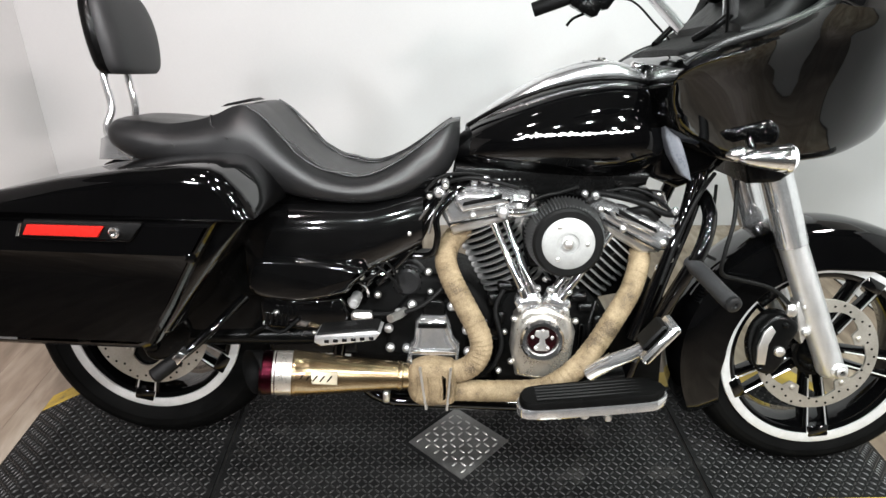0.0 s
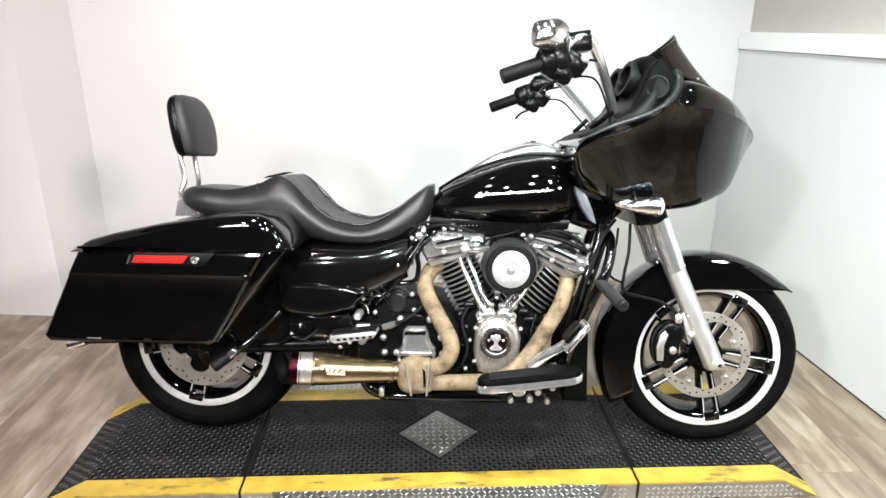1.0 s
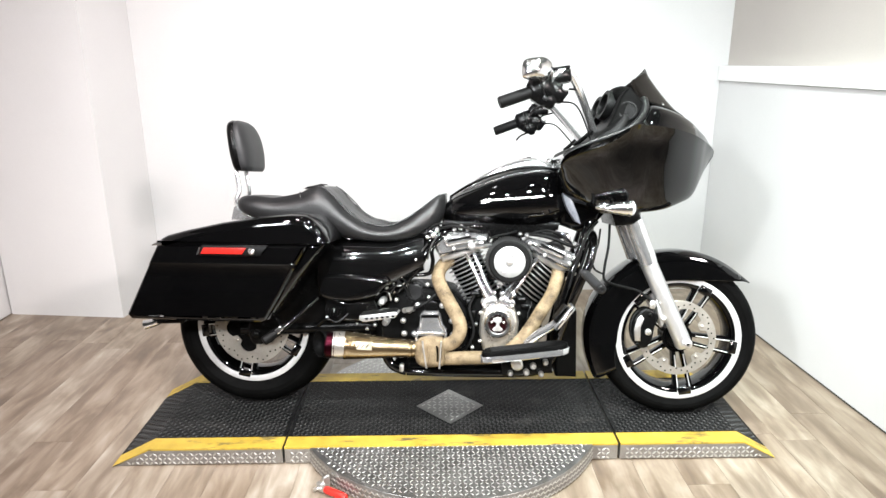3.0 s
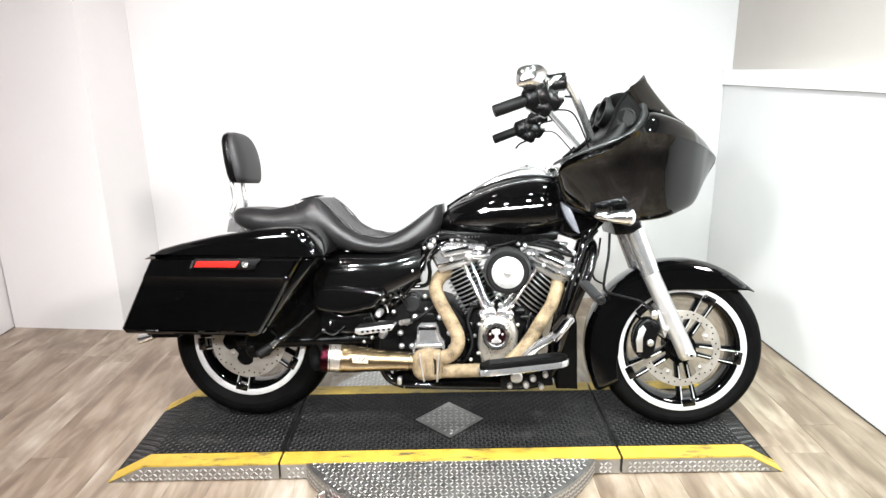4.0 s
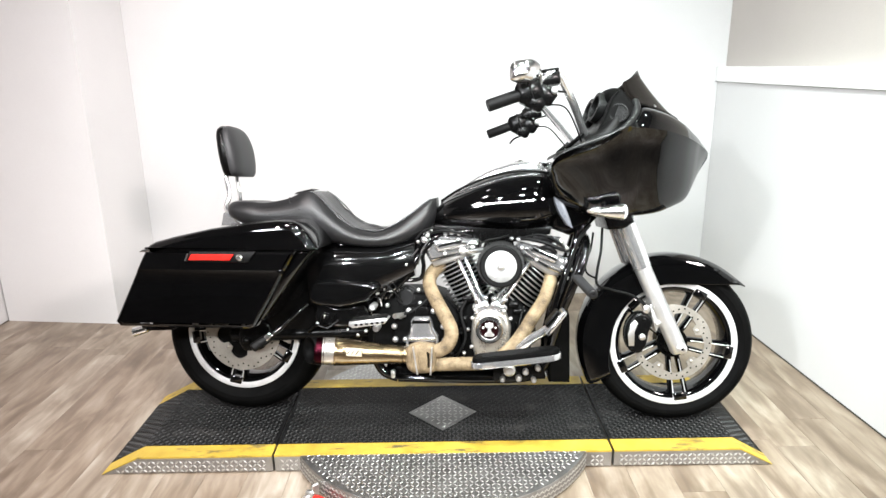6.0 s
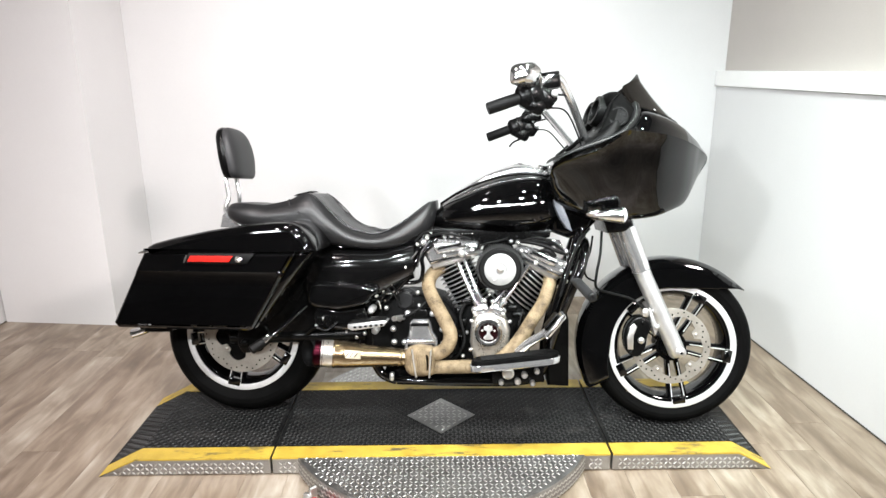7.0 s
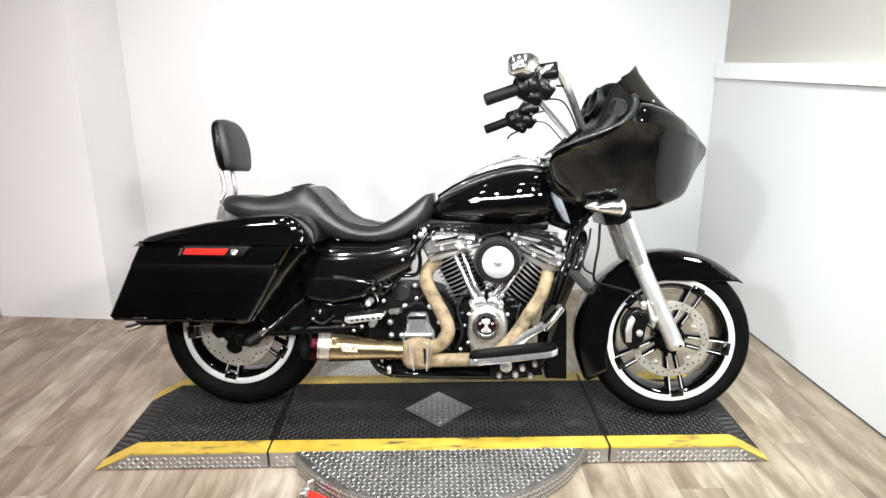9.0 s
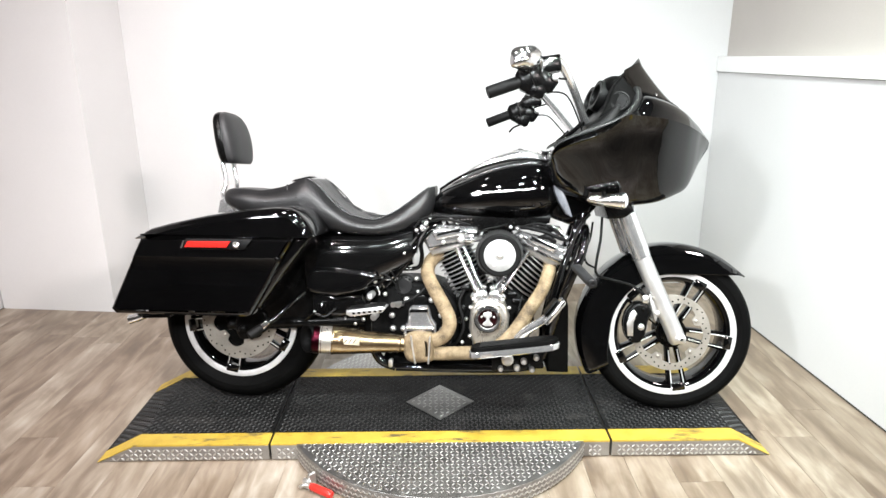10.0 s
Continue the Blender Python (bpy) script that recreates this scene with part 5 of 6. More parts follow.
part("plug_wire", Geo().tube([(0.90, -0.12, 0.66), (0.955, -0.13, 0.69), (1.0, -0.12, 0.70), (1.04, -0.10, 0.71)], 0.004, 8, 20), SOFT, bike)
for a, b in (((0.848, -0.125, 0.622), (0.930, -0.150, 0.452)), ((0.876, -0.118, 0.628), (0.948, -0.146, 0.462)), ((1.118, -0.130, 0.610), (1.008, -0.152, 0.450)), ((1.090, -0.120, 0.622), (0.992, -0.146, 0.462))):
    a, b = Vector(a), Vector(b)
    rod = part("pushrod_tube", Geo().tube([b, b.lerp(a, 0.12), b.lerp(a, 0.13), b.lerp(a, 0.5), b.lerp(a, 0.52), a], 0.009, 14, smooth=False, radii=lambda u: 0.0125 if u < 0.25 else 0.0105 if u < 0.7 else 0.0085), CHROME, bike, "chrome pushrod tube")
for c, rz in (((0.938, -0.140, 0.442), 22), ((1.003, -0.140, 0.442), -30)):
    lift = part("lifter_block", Geo().box(c, (0.062, 0.05, 0.042), 0.009, Matrix.Rotation(radians(-rz), 4, "Y")), BRIGHT, bike, "chrome lifter block")
    for dx in (-0.022, 0.022):
        part("bolt", bolt(Geo(), (c[0] + dx, -0.165, c[2] - dx * math.tan(radians(rz)) * -1), (0, -1, 0), 0.0065, 0.006), STEEL, lift)

cc = Vector((0.970, -0.026, 0.364))
cam_body = part("cam_cover", Geo().prism([(0.915, 0.255), (0.900, 0.32), (0.906, 0.40), (0.93, 0.432), (0.985, 0.438), (1.035, 0.418), (1.052, 0.37), (1.046, 0.29), (1.02, 0.252), (0.965, 0.244)], -0.166, -0.09, 0.020, 6), CASE, bike, "satin metal cam cover with a beige reflection tint and a chrome ring")
part("cover_ring", Geo().ring(cc + Vector((0, -0.155, 0)), (0, -1, 0), [(-0.02, 0.052), (0.014, 0.051), (0.020, 0.046), (0.018, 0.037), (0.010, 0.032), (0, 0.032)], 56), CHROME, cam_body)
EMB = surface("dark red enamel", (0.002, 0.0008, 0.001), (0.012, 0.0015, 0.002), (0.12, 0.2), scale=60)
face = part("cover_face", Geo().lathe(cc + Vector((0, -0.155, 0)), (0, -1, 0), [(0, 0.033), (0.0105, 0.033), (0.0108, 0.0)], 40), EMB, cam_body, "dark red and black enamel cover face")
part("emblem", Geo().prism([(cc.x + x, cc.z + z) for x, z in ((-0.016, 0.024), (0.013, 0.026), (0.016, 0.011), (0.006, 0.003), (0.008, -0.008), (0.018, -0.016), (0.013, -0.026), (-0.014, -0.026), (-0.016, -0.014), (-0.006, -0.006), (-0.006, 0.005), (-0.018, 0.011))], -0.1935, -0.190, 0.0008), STEEL, cam_body, "plain silver emblem shape")
for k in range(5):
    a = radians(90 + 72 * k)
    part("bolt", bolt(Geo(), cc + Vector((0.024 * math.cos(a), -0.1655, 0.024 * math.sin(a))), (0, -1, 0), 0.0045, 0.004), STEEL, cam_body)
for x, z in ((0.905, 0.40), (0.903, 0.29), (1.05, 0.40), (1.052, 0.285), (0.935, 0.432), (1.02, 0.25), (0.888, 0.345), (1.09, 0.34), (0.875, 0.265)):
    part("bolt", bolt(Geo(), (x, -0.150 if z != 0.345 else -0.10, z), (0, -1, 0), 0.0075, 0.012), STEEL, cam_body)

# ribs, plugs and lines on the cases
for x, z, w, h in ((0.872, 0.30, 0.012, 0.10), (0.876, 0.385, 0.02, 0.03), (1.072, 0.32, 0.010, 0.12), (1.10, 0.30, 0.010, 0.11), (1.085, 0.42, 0.05, 0.018), (1.115, 0.385, 0.03, 0.03), (0.86, 0.43, 0.03, 0.03), (0.838, 0.35, 0.02, 0.06), (0.83, 0.27, 0.03, 0.05), (0.89, 0.465, 0.05, 0.018), (1.06, 0.445, 0.04, 0.02)):
    part("case_rib", Geo().box((x, -0.105, z), (w, 0.03, h), 0.004), BLACK, engine)
for x, z, r in ((0.865, 0.345, 0.016), (1.10, 0.345, 0.014), (0.85, 0.255, 0.013), (1.075, 0.255, 0.012)):
    part("case_plug", Geo().lathe((x, -0.10, z), (0, -1, 0), [(0, r), (0.02, r), (0.026, r * 0.8), (0.024, r * 0.4), (0.024, 0)], 12), BLACK, engine)
part("oil_line", Geo().tube([(0.835, -0.12, 0.24), (0.86, -0.145, 0.27), (0.88, -0.14, 0.33), (0.862, -0.13, 0.41), (0.88, -0.12, 0.46)], 0.006, 10, 30), SOFT, engine, "black oil hose")
part("oil_line", Geo().tube([(1.12, -0.12, 0.27), (1.098, -0.14, 0.31), (1.085, -0.14, 0.38), (1.10, -0.12, 0.44)], 0.005, 10, 24), BLACK, engine)

# open air filter
ac = Vector((1.010, -0.130, 0.602))
rings = []
n = 132
for y, f in ((0.012, 0.98), (0.010, 1.07), (-0.062, 0.98), (-0.070, 0.93)):
    rings.append([ac + Vector((0, y, 0)) + (0.082 * f + (0.003 if k % 2 else -0.003) * (1.2 if f > 0.975 else 0.4)) * Vector((math.cos(2 * math.pi * k / n), 0, math.sin(2 * math.pi * k / n))) for k in range(n)])
filt = part("air_filter", Geo().grid(rings), PLEAT, bike, "round pleated black air filter", sharp=15)
part("filter_rim", Geo().ring(ac + Vector((0, -0.066, 0)), (0, -1, 0), [(0, 0.079), (0.008, 0.078), (0.013, 0.072), (0.013, 0.057), (0.006, 0.055), (0, 0.055)], 64), SOFT, filt)
cap = part("filter_cap", Geo().lathe(ac + Vector((0, -0.066, 0)), (0, -1, 0), [(0.004, 0.0585), (0.014, 0.058), (0.0155, 0.056), (0.0155, 0.024), (0.0125, 0.022), (0.0125, 0.017), (0.015, 0.016), (0.017, 0.0)], 56), CAST, filt, "satin aluminium filter cap")
part("bolt", bolt(Geo(), ac + Vector((0, -0.081, 0)), (0, -1, 0), 0.012, 0.011), STEEL, filt)
for k in range(3):
    a = radians(-90 + 60 + 120 * k - 90)
    part("bolt", bolt(Geo(), ac + Vector((0.042 * math.cos(a), -0.0805, 0.042 * math.sin(a))), (0, -1, 0), 0.005, 0.003), STEEL, filt)
part("intake", Geo().prism([(0.93, 0.52), (0.92, 0.60), (0.95, 0.68), (1.06, 0.68), (1.08, 0.60), (1.05, 0.52)], -0.135, -0.02, 0.015), BLACK, bike, "black intake plate")
part("breather_fitting", Geo().tube([(0.855, -0.13, 0.655), (0.90, -0.14, 0.652), (0.945, -0.14, 0.66)], 0.011, 12, 12), CHROME, bike)
part("breather_bolt", bolt(Geo(), (0.868, -0.14, 0.653), (0, -1, 0), 0.014, 0.016), SATIN, bike)

# gearbox
box = part("gearbox", Geo().prism([(0.505, 0.23), (0.51, 0.40), (0.585, 0.47), (0.610, 0.488), (0.74, 0.488), (0.80, 0.47), (0.86, 0.40), (0.86, 0.22), (0.70, 0.19)], -0.115, 0.14, 0.02, 3), WRINKLE, bike, "black wrinkle-finish gearbox")
side = part("gearbox_cover", Geo().prism([(0.60, 0.29), (0.605, 0.385), (0.655, 0.44), (0.775, 0.442), (0.80, 0.40), (0.795, 0.29)], -0.145, -0.10, 0.012), WRINKLE, box, "black gearbox side cover")
part("chrome_cover", Geo().prism([(0.653, 0.286), (0.660, 0.330), (0.671, 0.345), (0.674, 0.390), (0.686, 0.405), (0.746, 0.407), (0.754, 0.392), (0.762, 0.357), (0.779, 0.337), (0.778, 0.286)], -0.190, -0.14, 0.022, 6), BRIGHT, box, "bright metal clutch release cover")
part("cover_ridge", Geo().prism([(0.668, 0.330), (0.772, 0.333), (0.770, 0.322), (0.668, 0.319)], -0.197, -0.185, 0.005), CHROME, box)
part("cover_slot", Geo().prism([(0.682, 0.394), (0.748, 0.396), (0.748, 0.384), (0.680, 0.382)], -0.1925, -0.185, 0.002), BLACK, box)
part("cover_slot", Geo().prism([(0.668, 0.314), (0.770, 0.317), (0.770, 0.304), (0.668, 0.301)], -0.1925, -0.185, 0.002), BLACK, box)
part("filler_block", Geo().prism([(0.690, 0.400), (0.690, 0.437), (0.698, 0.444), (0.732, 0.444), (0.740, 0.437), (0.742, 0.400)], -0.168, -0.13, 0.006), BLACK, box)
for x, z in ((0.664, 0.424), (0.758, 0.424), (0.608, 0.362), (0.632, 0.402), (0.795, 0.365), (0.80, 0.31), (0.612, 0.312), (0.652, 0.312)):
    part("bolt", bolt(Geo(), (x, -0.146, z), (0, -1, 0), 0.0115, 0.014), SATIN, box)
part("starter_cap", Geo().lathe((0.648, -0.06, 0.468), (0, -1, 0), [(0, 0.044), (0.03, 0.043), (0.035, 0.040), (0.036, 0.036), (0.055, 0.034), (0.06, 0.028), (0.06, 0)], 28), GREY, box, "round black starter end cap")
for k in range(14):
    a = 2 * math.pi * k / 14
    part("knurl", Geo().tube([Vector((0.648 + 0.035 * math.cos(a), -0.096, 0.468 + 0.035 * math.sin(a))), Vector((0.648 + 0.034 * math.cos(a), -0.115, 0.468 + 0.034 * math.sin(a)))], 0.0035, 6, smooth=False), BLACK, box)
part("hose", Geo().tube([(0.74, -0.15, 0.475), (0.70, -0.17, 0.44), (0.65, -0.175, 0.415), (0.58, -0.17, 0.405), (0.53, -0.16, 0.40)], 0.005, 8, 30), SOFT, bike, "thin black hose")
part("hose", Geo().tube([(0.52, -0.15, 0.47), (0.58, -0.16, 0.50), (0.60, -0.16, 0.53), (0.625, -0.15, 0.50), (0.63, -0.14, 0.46)], 0.003, 8, 30), SOFT, bike, "thin black hose")
part("linkage", Geo().box((0.548, -0.17, 0.40), (0.05, 0.03, 0.022), 0.006), STEEL, bike, "cast brake linkage")

# frame
TUBES = [([(1.335, -0.07, 0.80), (1.30, -0.10, 0.66), (1.245, -0.115, 0.48), (1.205, -0.12, 0.30), (1.17, -0.12, 0.20), (1.10, -0.12, 0.165), (0.90, -0.12, 0.155), (0.62, -0.12, 0.155)], 0.017),
         ([(1.320, -0.06, 0.80), (1.275, -0.13, 0.64), (1.222, -0.145, 0.48), (1.185, -0.15, 0.36)], 0.013),
         ([(0.745, -0.11, 0.725), (0.70, -0.125, 0.66), (0.63, -0.13, 0.56), (0.55, -0.13, 0.47), (0.50, -0.13, 0.38), (0.48, -0.13, 0.26)], 0.015),
         ([(0.790, -0.10, 0.715), (0.745, -0.12, 0.69), (0.700, -0.13, 0.63), (0.66, -0.135, 0.56), (0.58, -0.135, 0.47)], 0.011),
         ([(0.80, -0.09, 0.705), (0.76, -0.125, 0.69), (0.718, -0.14, 0.64), (0.72, -0.14, 0.59), (0.705, -0.13, 0.545), (0.64, -0.12, 0.535)], 0.008),
         ([(0.62, -0.12, 0.155), (0.56, -0.12, 0.18), (0.52, -0.12, 0.25)], 0.018),
         ([(0.80, 0.0, 0.70), (1.0, 0.0, 0.705), (1.23, 0, 0.76)], 0.02)]
for pts, r in TUBES:
    part("frame_tube", Geo().tube(pts, r, 14, 60), PAINT, bike, "gloss black frame tube")
part("frame_tube", Geo().tube([(1.335, 0.07, 0.80), (1.30, 0.10, 0.66), (1.245, 0.115, 0.48), (1.205, 0.12, 0.30), (1.17, 0.12, 0.20), (0.90, 0.12, 0.155), (0.62, 0.12, 0.155), (0.52, 0.12, 0.25)], 0.017, 14, 60), PAINT, bike, "gloss black frame tube")
guard = part("engine_guard", Geo().tube([(1.335, -0.05, 0.70), (1.327, -0.12, 0.69), (1.318, -0.18, 0.66), (1.300, -0.205, 0.60), (1.272, -0.20, 0.53), (1.235, -0.17, 0.42), (1.205, -0.13, 0.30)], 0.016, 16, 60), PAINT, bike, "gloss black engine guard")
peg = part("highway_peg", Geo().tube([(1.283, -0.195, 0.565), (1.293, -0.24, 0.557), (1.312, -0.33, 0.535), (1.318, -0.355, 0.53)], 0.0175, 18, smooth=False, radii=lambda u: 0.0175), PADCLOTH, bike, "black rubber highway peg")
part("peg_end", Geo().lathe((1.318, -0.355, 0.53), (0.2, -0.96, -0.2), [(0, 0.017), (0.008, 0.0165), (0.011, 0.012), (0.011, 0.006), (0.007, 0.004)], 20), GREY, peg, "dark metal peg end")
part("regulator", Geo().prism([(1.20, 0.145), (1.195, 0.28), (1.215, 0.42), (1.26, 0.46), (1.275, 0.40), (1.28, 0.145)], -0.11, 0.11, 0.012), RUBBER, bike, "black plastic chin panel")
for pts, r in (([(1.385, -0.13, 0.74), (1.375, -0.17, 0.66), (1.362, -0.18, 0.59), (1.365, -0.17, 0.535), (1.42, -0.14, 0.512), (1.50, -0.13, 0.490), (1.550, -0.13, 0.452)], 0.005), ([(1.36, -0.08, 0.72), (1.345, -0.12, 0.66), (1.325, -0.13, 0.61), (1.335, -0.12, 0.57), (1.37, -0.11, 0.55)], 0.004), ([(1.345, -0.10, 0.75), (1.30, -0.14, 0.70), (1.262, -0.15, 0.60), (1.235, -0.16, 0.50)], 0.005)):
    part("brake_line", Geo().tube(pts, r, 8, 40), SOFT, bike, "black brake line")
part("line_bracket", Geo().box((1.553, -0.135, 0.440), (0.022, 0.018, 0.030), 0.005), STEEL, bike, "steel line bracket")
part("primary_cover", Geo().prism([(0.50, 0.26), (0.55, 0.42), (0.70, 0.44), (1.05, 0.44), (1.16, 0.38), (1.17, 0.26), (1.05, 0.19), (0.60, 0.19)], 0.14, 0.23, 0.02), BLACK, bike, "black primary cover")
part("oil_pan", Geo().prism([(0.56, 0.165), (0.575, 0.21), (1.18, 0.21), (1.19, 0.16), (1.10, 0.145), (0.62, 0.140)], -0.10, 0.12, 0.01), BLACK, bike, "black oil pan")
part("pan_bolt", Geo().box((0.601, -0.13, 0.172), (0.016, 0.03, 0.03), 0.004), STEEL, bike)
part("swingarm", Geo().tube([(0.50, -0.135, 0.34), (0.30, -0.14, 0.33), (0.05, -0.135, 0.318), (-0.03, -0.135, 0.315)], 0.026, 12, 24), BLACK, bike, "black swingarm")
rc = part("rear_caliper", Geo().prism([(0.02, 0.26), (0.0, 0.33), (0.05, 0.38), (0.12, 0.37), (0.13, 0.31), (0.09, 0.27)], -0.165, -0.09, 0.014, 3, 30), BLACK, bike, "black rear brake caliper")
part("caliper_bolt", bolt(Geo(), (0.035, -0.165, 0.30), (0, -1, 0), 0.016, 0.014), BLACK, rc)
part("guard_bar", Geo().tube([(0.140, -0.36, 0.325), (0.175, -0.34, 0.350), (0.215, -0.31, 0.382), (0.255, -0.27, 0.420), (0.29, -0.22, 0.455)], 0.0100, 12, 30), PAINT, bike, "gloss black saddlebag guard")
part("guard_clamp", Geo().prism([(0.178, 0.338), (0.166, 0.356), (0.186, 0.376), (0.202, 0.366)], -0.352, -0.320, 0.005, 3), CHROME, bike, "bright clamp on the saddlebag guard")
part("guard_bar_end", Geo().lathe((0.142, -0.36, 0.327), (-0.70, -0.5, -0.5), [(-0.05, 0.015), (-0.02, 0.017), (0.01, 0.017), (0.014, 0.012), (0.014, 0)], 16), SOFT, bike)
part("inner_fender", Geo().prism([(0.04, 0.36), (0.06, 0.56), (0.30, 0.60), (0.34, 0.40), (0.30, 0.33), (0.16, 0.33)], -0.155, -0.12, 0.01), BLACK, bike, "black inner guard behind the saddlebag")
part("bag_bracket", Geo().tube([(0.28, -0.17, 0.34), (0.32, -0.19, 0.37), (0.36, -0.19, 0.36), (0.40, -0.18, 0.39)], 0.006, 8, 20), BLACK, bike)
part("tail_bracket", Geo().tube([(-0.352, -0.27, 0.350), (-0.330, -0.27, 0.356), (-0.300, -0.27, 0.366), (-0.285, -0.27, 0.372)], 0.014, 16, 12, radii=lambda u: 0.0185 - 0.006 * u), CHROME, bike, "chrome stub under the saddlebag")
part("bracket_arm", Geo().prism([(-0.300, 0.358), (-0.300, 0.382), (-0.27, 0.398), (-0.16, 0.398), (-0.200, 0.362)], -0.285, -0.20, 0.005), BLACK, bike)
part("inner_cover", Geo().prism([(0.30, 0.27), (0.30, 0.55), (0.44, 0.62), (0.56, 0.55), (0.53, 0.40), (0.53, 0.27)], -0.12, 0.12, 0.02), BLACK, bike, "black battery box")
part("side_trim", Geo().tube([(0.385, -0.205, 0.492), (0.44, -0.209, 0.497), (0.51, -0.20, 0.494), (0.50, -0.203, 0.484), (0.44, -0.209, 0.486), (0.385, -0.205, 0.490)], 0.002, 6, 40), CHROME, bike, "thin chrome side cover trim")

part("wiring_trough", Geo().prism([(0.745, 0.705), (0.752, 0.752), (0.80, 0.750), (1.205, 0.750), (1.20, 0.714), (1.05, 0.680), (0.90, 0.685), (0.80, 0.695)], -0.085, 0.085, 0.012), BLACK, bike, "black wiring trough under the tank")

part("rear_frame_cover", Geo().prism([(0.24, 0.58), (0.25, 0.70), (0.50, 0.69), (0.72, 0.73), (0.70, 0.66), (0.60, 0.60)], -0.13, 0.13, 0.02), PAINT, bike, "gloss black frame cover under the seat")

# bright nuts and unions round the heads and under the tank
rng = random.Random(21)
for x, y, z, r in ((1.262, -0.125, 0.612, 0.016), (1.268, -0.115, 0.585, 0.013), (1.272, -0.12, 0.640, 0.014), (1.255, -0.13, 0.665, 0.010), (0.722, -0.125, 0.692, 0.015), (0.735, -0.12, 0.715, 0.010), (0.80, -0.11, 0.715, 0.009), (0.825, -0.115, 0.722, 0.012), (0.852, -0.11, 0.716, 0.010), (1.05, -0.13, 0.70, 0.008), (1.075, -0.125, 0.695, 0.010), (1.235, -0.135, 0.53, 0.011), (0.955, -0.155, 0.478, 0.009), (0.985, -0.155, 0.475, 0.010), (0.92, -0.15, 0.47, 0.008), (1.03, -0.15, 0.47, 0.009), (0.972, -0.15, 0.50, 0.007)):
    part("union_nut", bolt(Geo(), (x, y, z), (rng.uniform(-0.3, 0.3), -1, rng.uniform(0.0, 0.5)), r, r * 1.2), BRIGHT, bike)
for k in range(5):
    part("tank_stud", bolt(Geo(), (0.855 + 0.012 * k, -0.128, 0.726 + 0.0006 * k), (0, -1, 0.2), 0.0026, 0.003), CHROME, bike)
for pts, r in (([(0.74, -0.12, 0.715), (0.79, -0.13, 0.728), (0.85, -0.13, 0.72), (0.90, -0.12, 0.705)], 0.005), ([(0.69, -0.14, 0.695), (0.725, -0.14, 0.73), (0.78, -0.13, 0.738), (0.83, -0.12, 0.73)], 0.004), ([(1.10, -0.12, 0.705), (1.16, -0.13, 0.715), (1.22, -0.13, 0.69), (1.262, -0.13, 0.65)], 0.004), ([(0.64, -0.15, 0.455), (0.61, -0.165, 0.50), (0.575, -0.16, 0.52), (0.545, -0.15, 0.49)], 0.003)):
    part("wiring_loom", Geo().tube(pts, r, 8, 28), SOFT, bike, "thin black wiring")

# small fittings along the frame
rng = random.Random(9)
for x, y, z, r in ((0.735, -0.14, 0.71, 0.008), (0.70, -0.145, 0.685, 0.007), (0.655, -0.15, 0.60, 0.009), (0.60, -0.15, 0.535, 0.008), (0.57, -0.15, 0.51, 0.007), (0.545, -0.15, 0.49, 0.008), (0.52, -0.155, 0.43, 0.010), (0.50, -0.155, 0.345, 0.008), (0.47, -0.15, 0.33, 0.009), (0.43, -0.15, 0.345, 0.007), (0.345, -0.17, 0.40, 0.008), (0.62, -0.13, 0.50, 0.008), (0.70, -0.125, 0.50, 0.009), (0.705, -0.125, 0.45, 0.008), (0.58, -0.13, 0.44, 0.009), (1.255, -0.135, 0.555, 0.010), (1.235, -0.14, 0.50, 0.007), (1.275, -0.12, 0.64, 0.007), (1.19, -0.13, 0.24, 0.009), (1.17, -0.13, 0.20, 0.008)):
    part("fitting", bolt(Geo(), (x, y, z), (rng.uniform(-0.2, 0.2), -1, rng.uniform(-0.1, 0.3)), r, 0.012), STEEL, bike)
for pts, r in (([(0.70, -0.145, 0.66), (0.665, -0.15, 0.615), (0.62, -0.15, 0.56)], 0.0035), ([(0.745, -0.14, 0.70), (0.715, -0.15, 0.655), (0.70, -0.15, 0.60)], 0.003), ([(0.625, -0.14, 0.52), (0.60, -0.15, 0.50), (0.565, -0.15, 0.50)], 0.003), ([(0.56, -0.15, 0.44), (0.555, -0.16, 0.47), (0.53, -0.15, 0.475)], 0.003)):
    part("metal_line", Geo().tube(pts, r, 8, 14), CHROME, bike, "thin bright metal line")

# ---- exhaust ----
def wrapped(name, pts, r, n, label):
    turns = n

    def rad(u):
        f = (u * turns) % 1.0
        return r * (0.975 + 0.055 * f) if 0.004 < u < 0.996 else r * 0.9

    return part(name, Geo().tube(pts, r, 20, turns * 8, radii=rad), WRAP, bike, label, sharp=50)


wrapped("rear_header_pipe", [(0.800, -0.03, 0.598), (0.766, -0.06, 0.580), (0.745, -0.09, 0.555), (0.740, -0.12, 0.527), (0.753, -0.15, 0.496), (0.774, -0.167, 0.460), (0.804, -0.187, 0.412), (0.826, -0.20, 0.370), (0.828, -0.205, 0.335), (0.808, -0.207, 0.300), (0.768, -0.205, 0.281), (0.715, -0.20, 0.268)], 0.0262, 40, "rear exhaust header wrapped in tan heat tape")
wrapped("front_header_pipe", [(1.205, -0.05, 0.565), (1.200, -0.09, 0.536), (1.188, -0.118, 0.504), (1.170, -0.138, 0.464), (1.132, -0.17, 0.412), (1.100, -0.185, 0.362), (1.058, -0.20, 0.308), (1.010, -0.205, 0.266), (0.960, -0.205, 0.244), (0.875, -0.205, 0.237), (0.785, -0.20, 0.232), (0.745, -0.20, 0.231)], 0.0252, 46, "front exhaust header wrapped in tan heat tape")
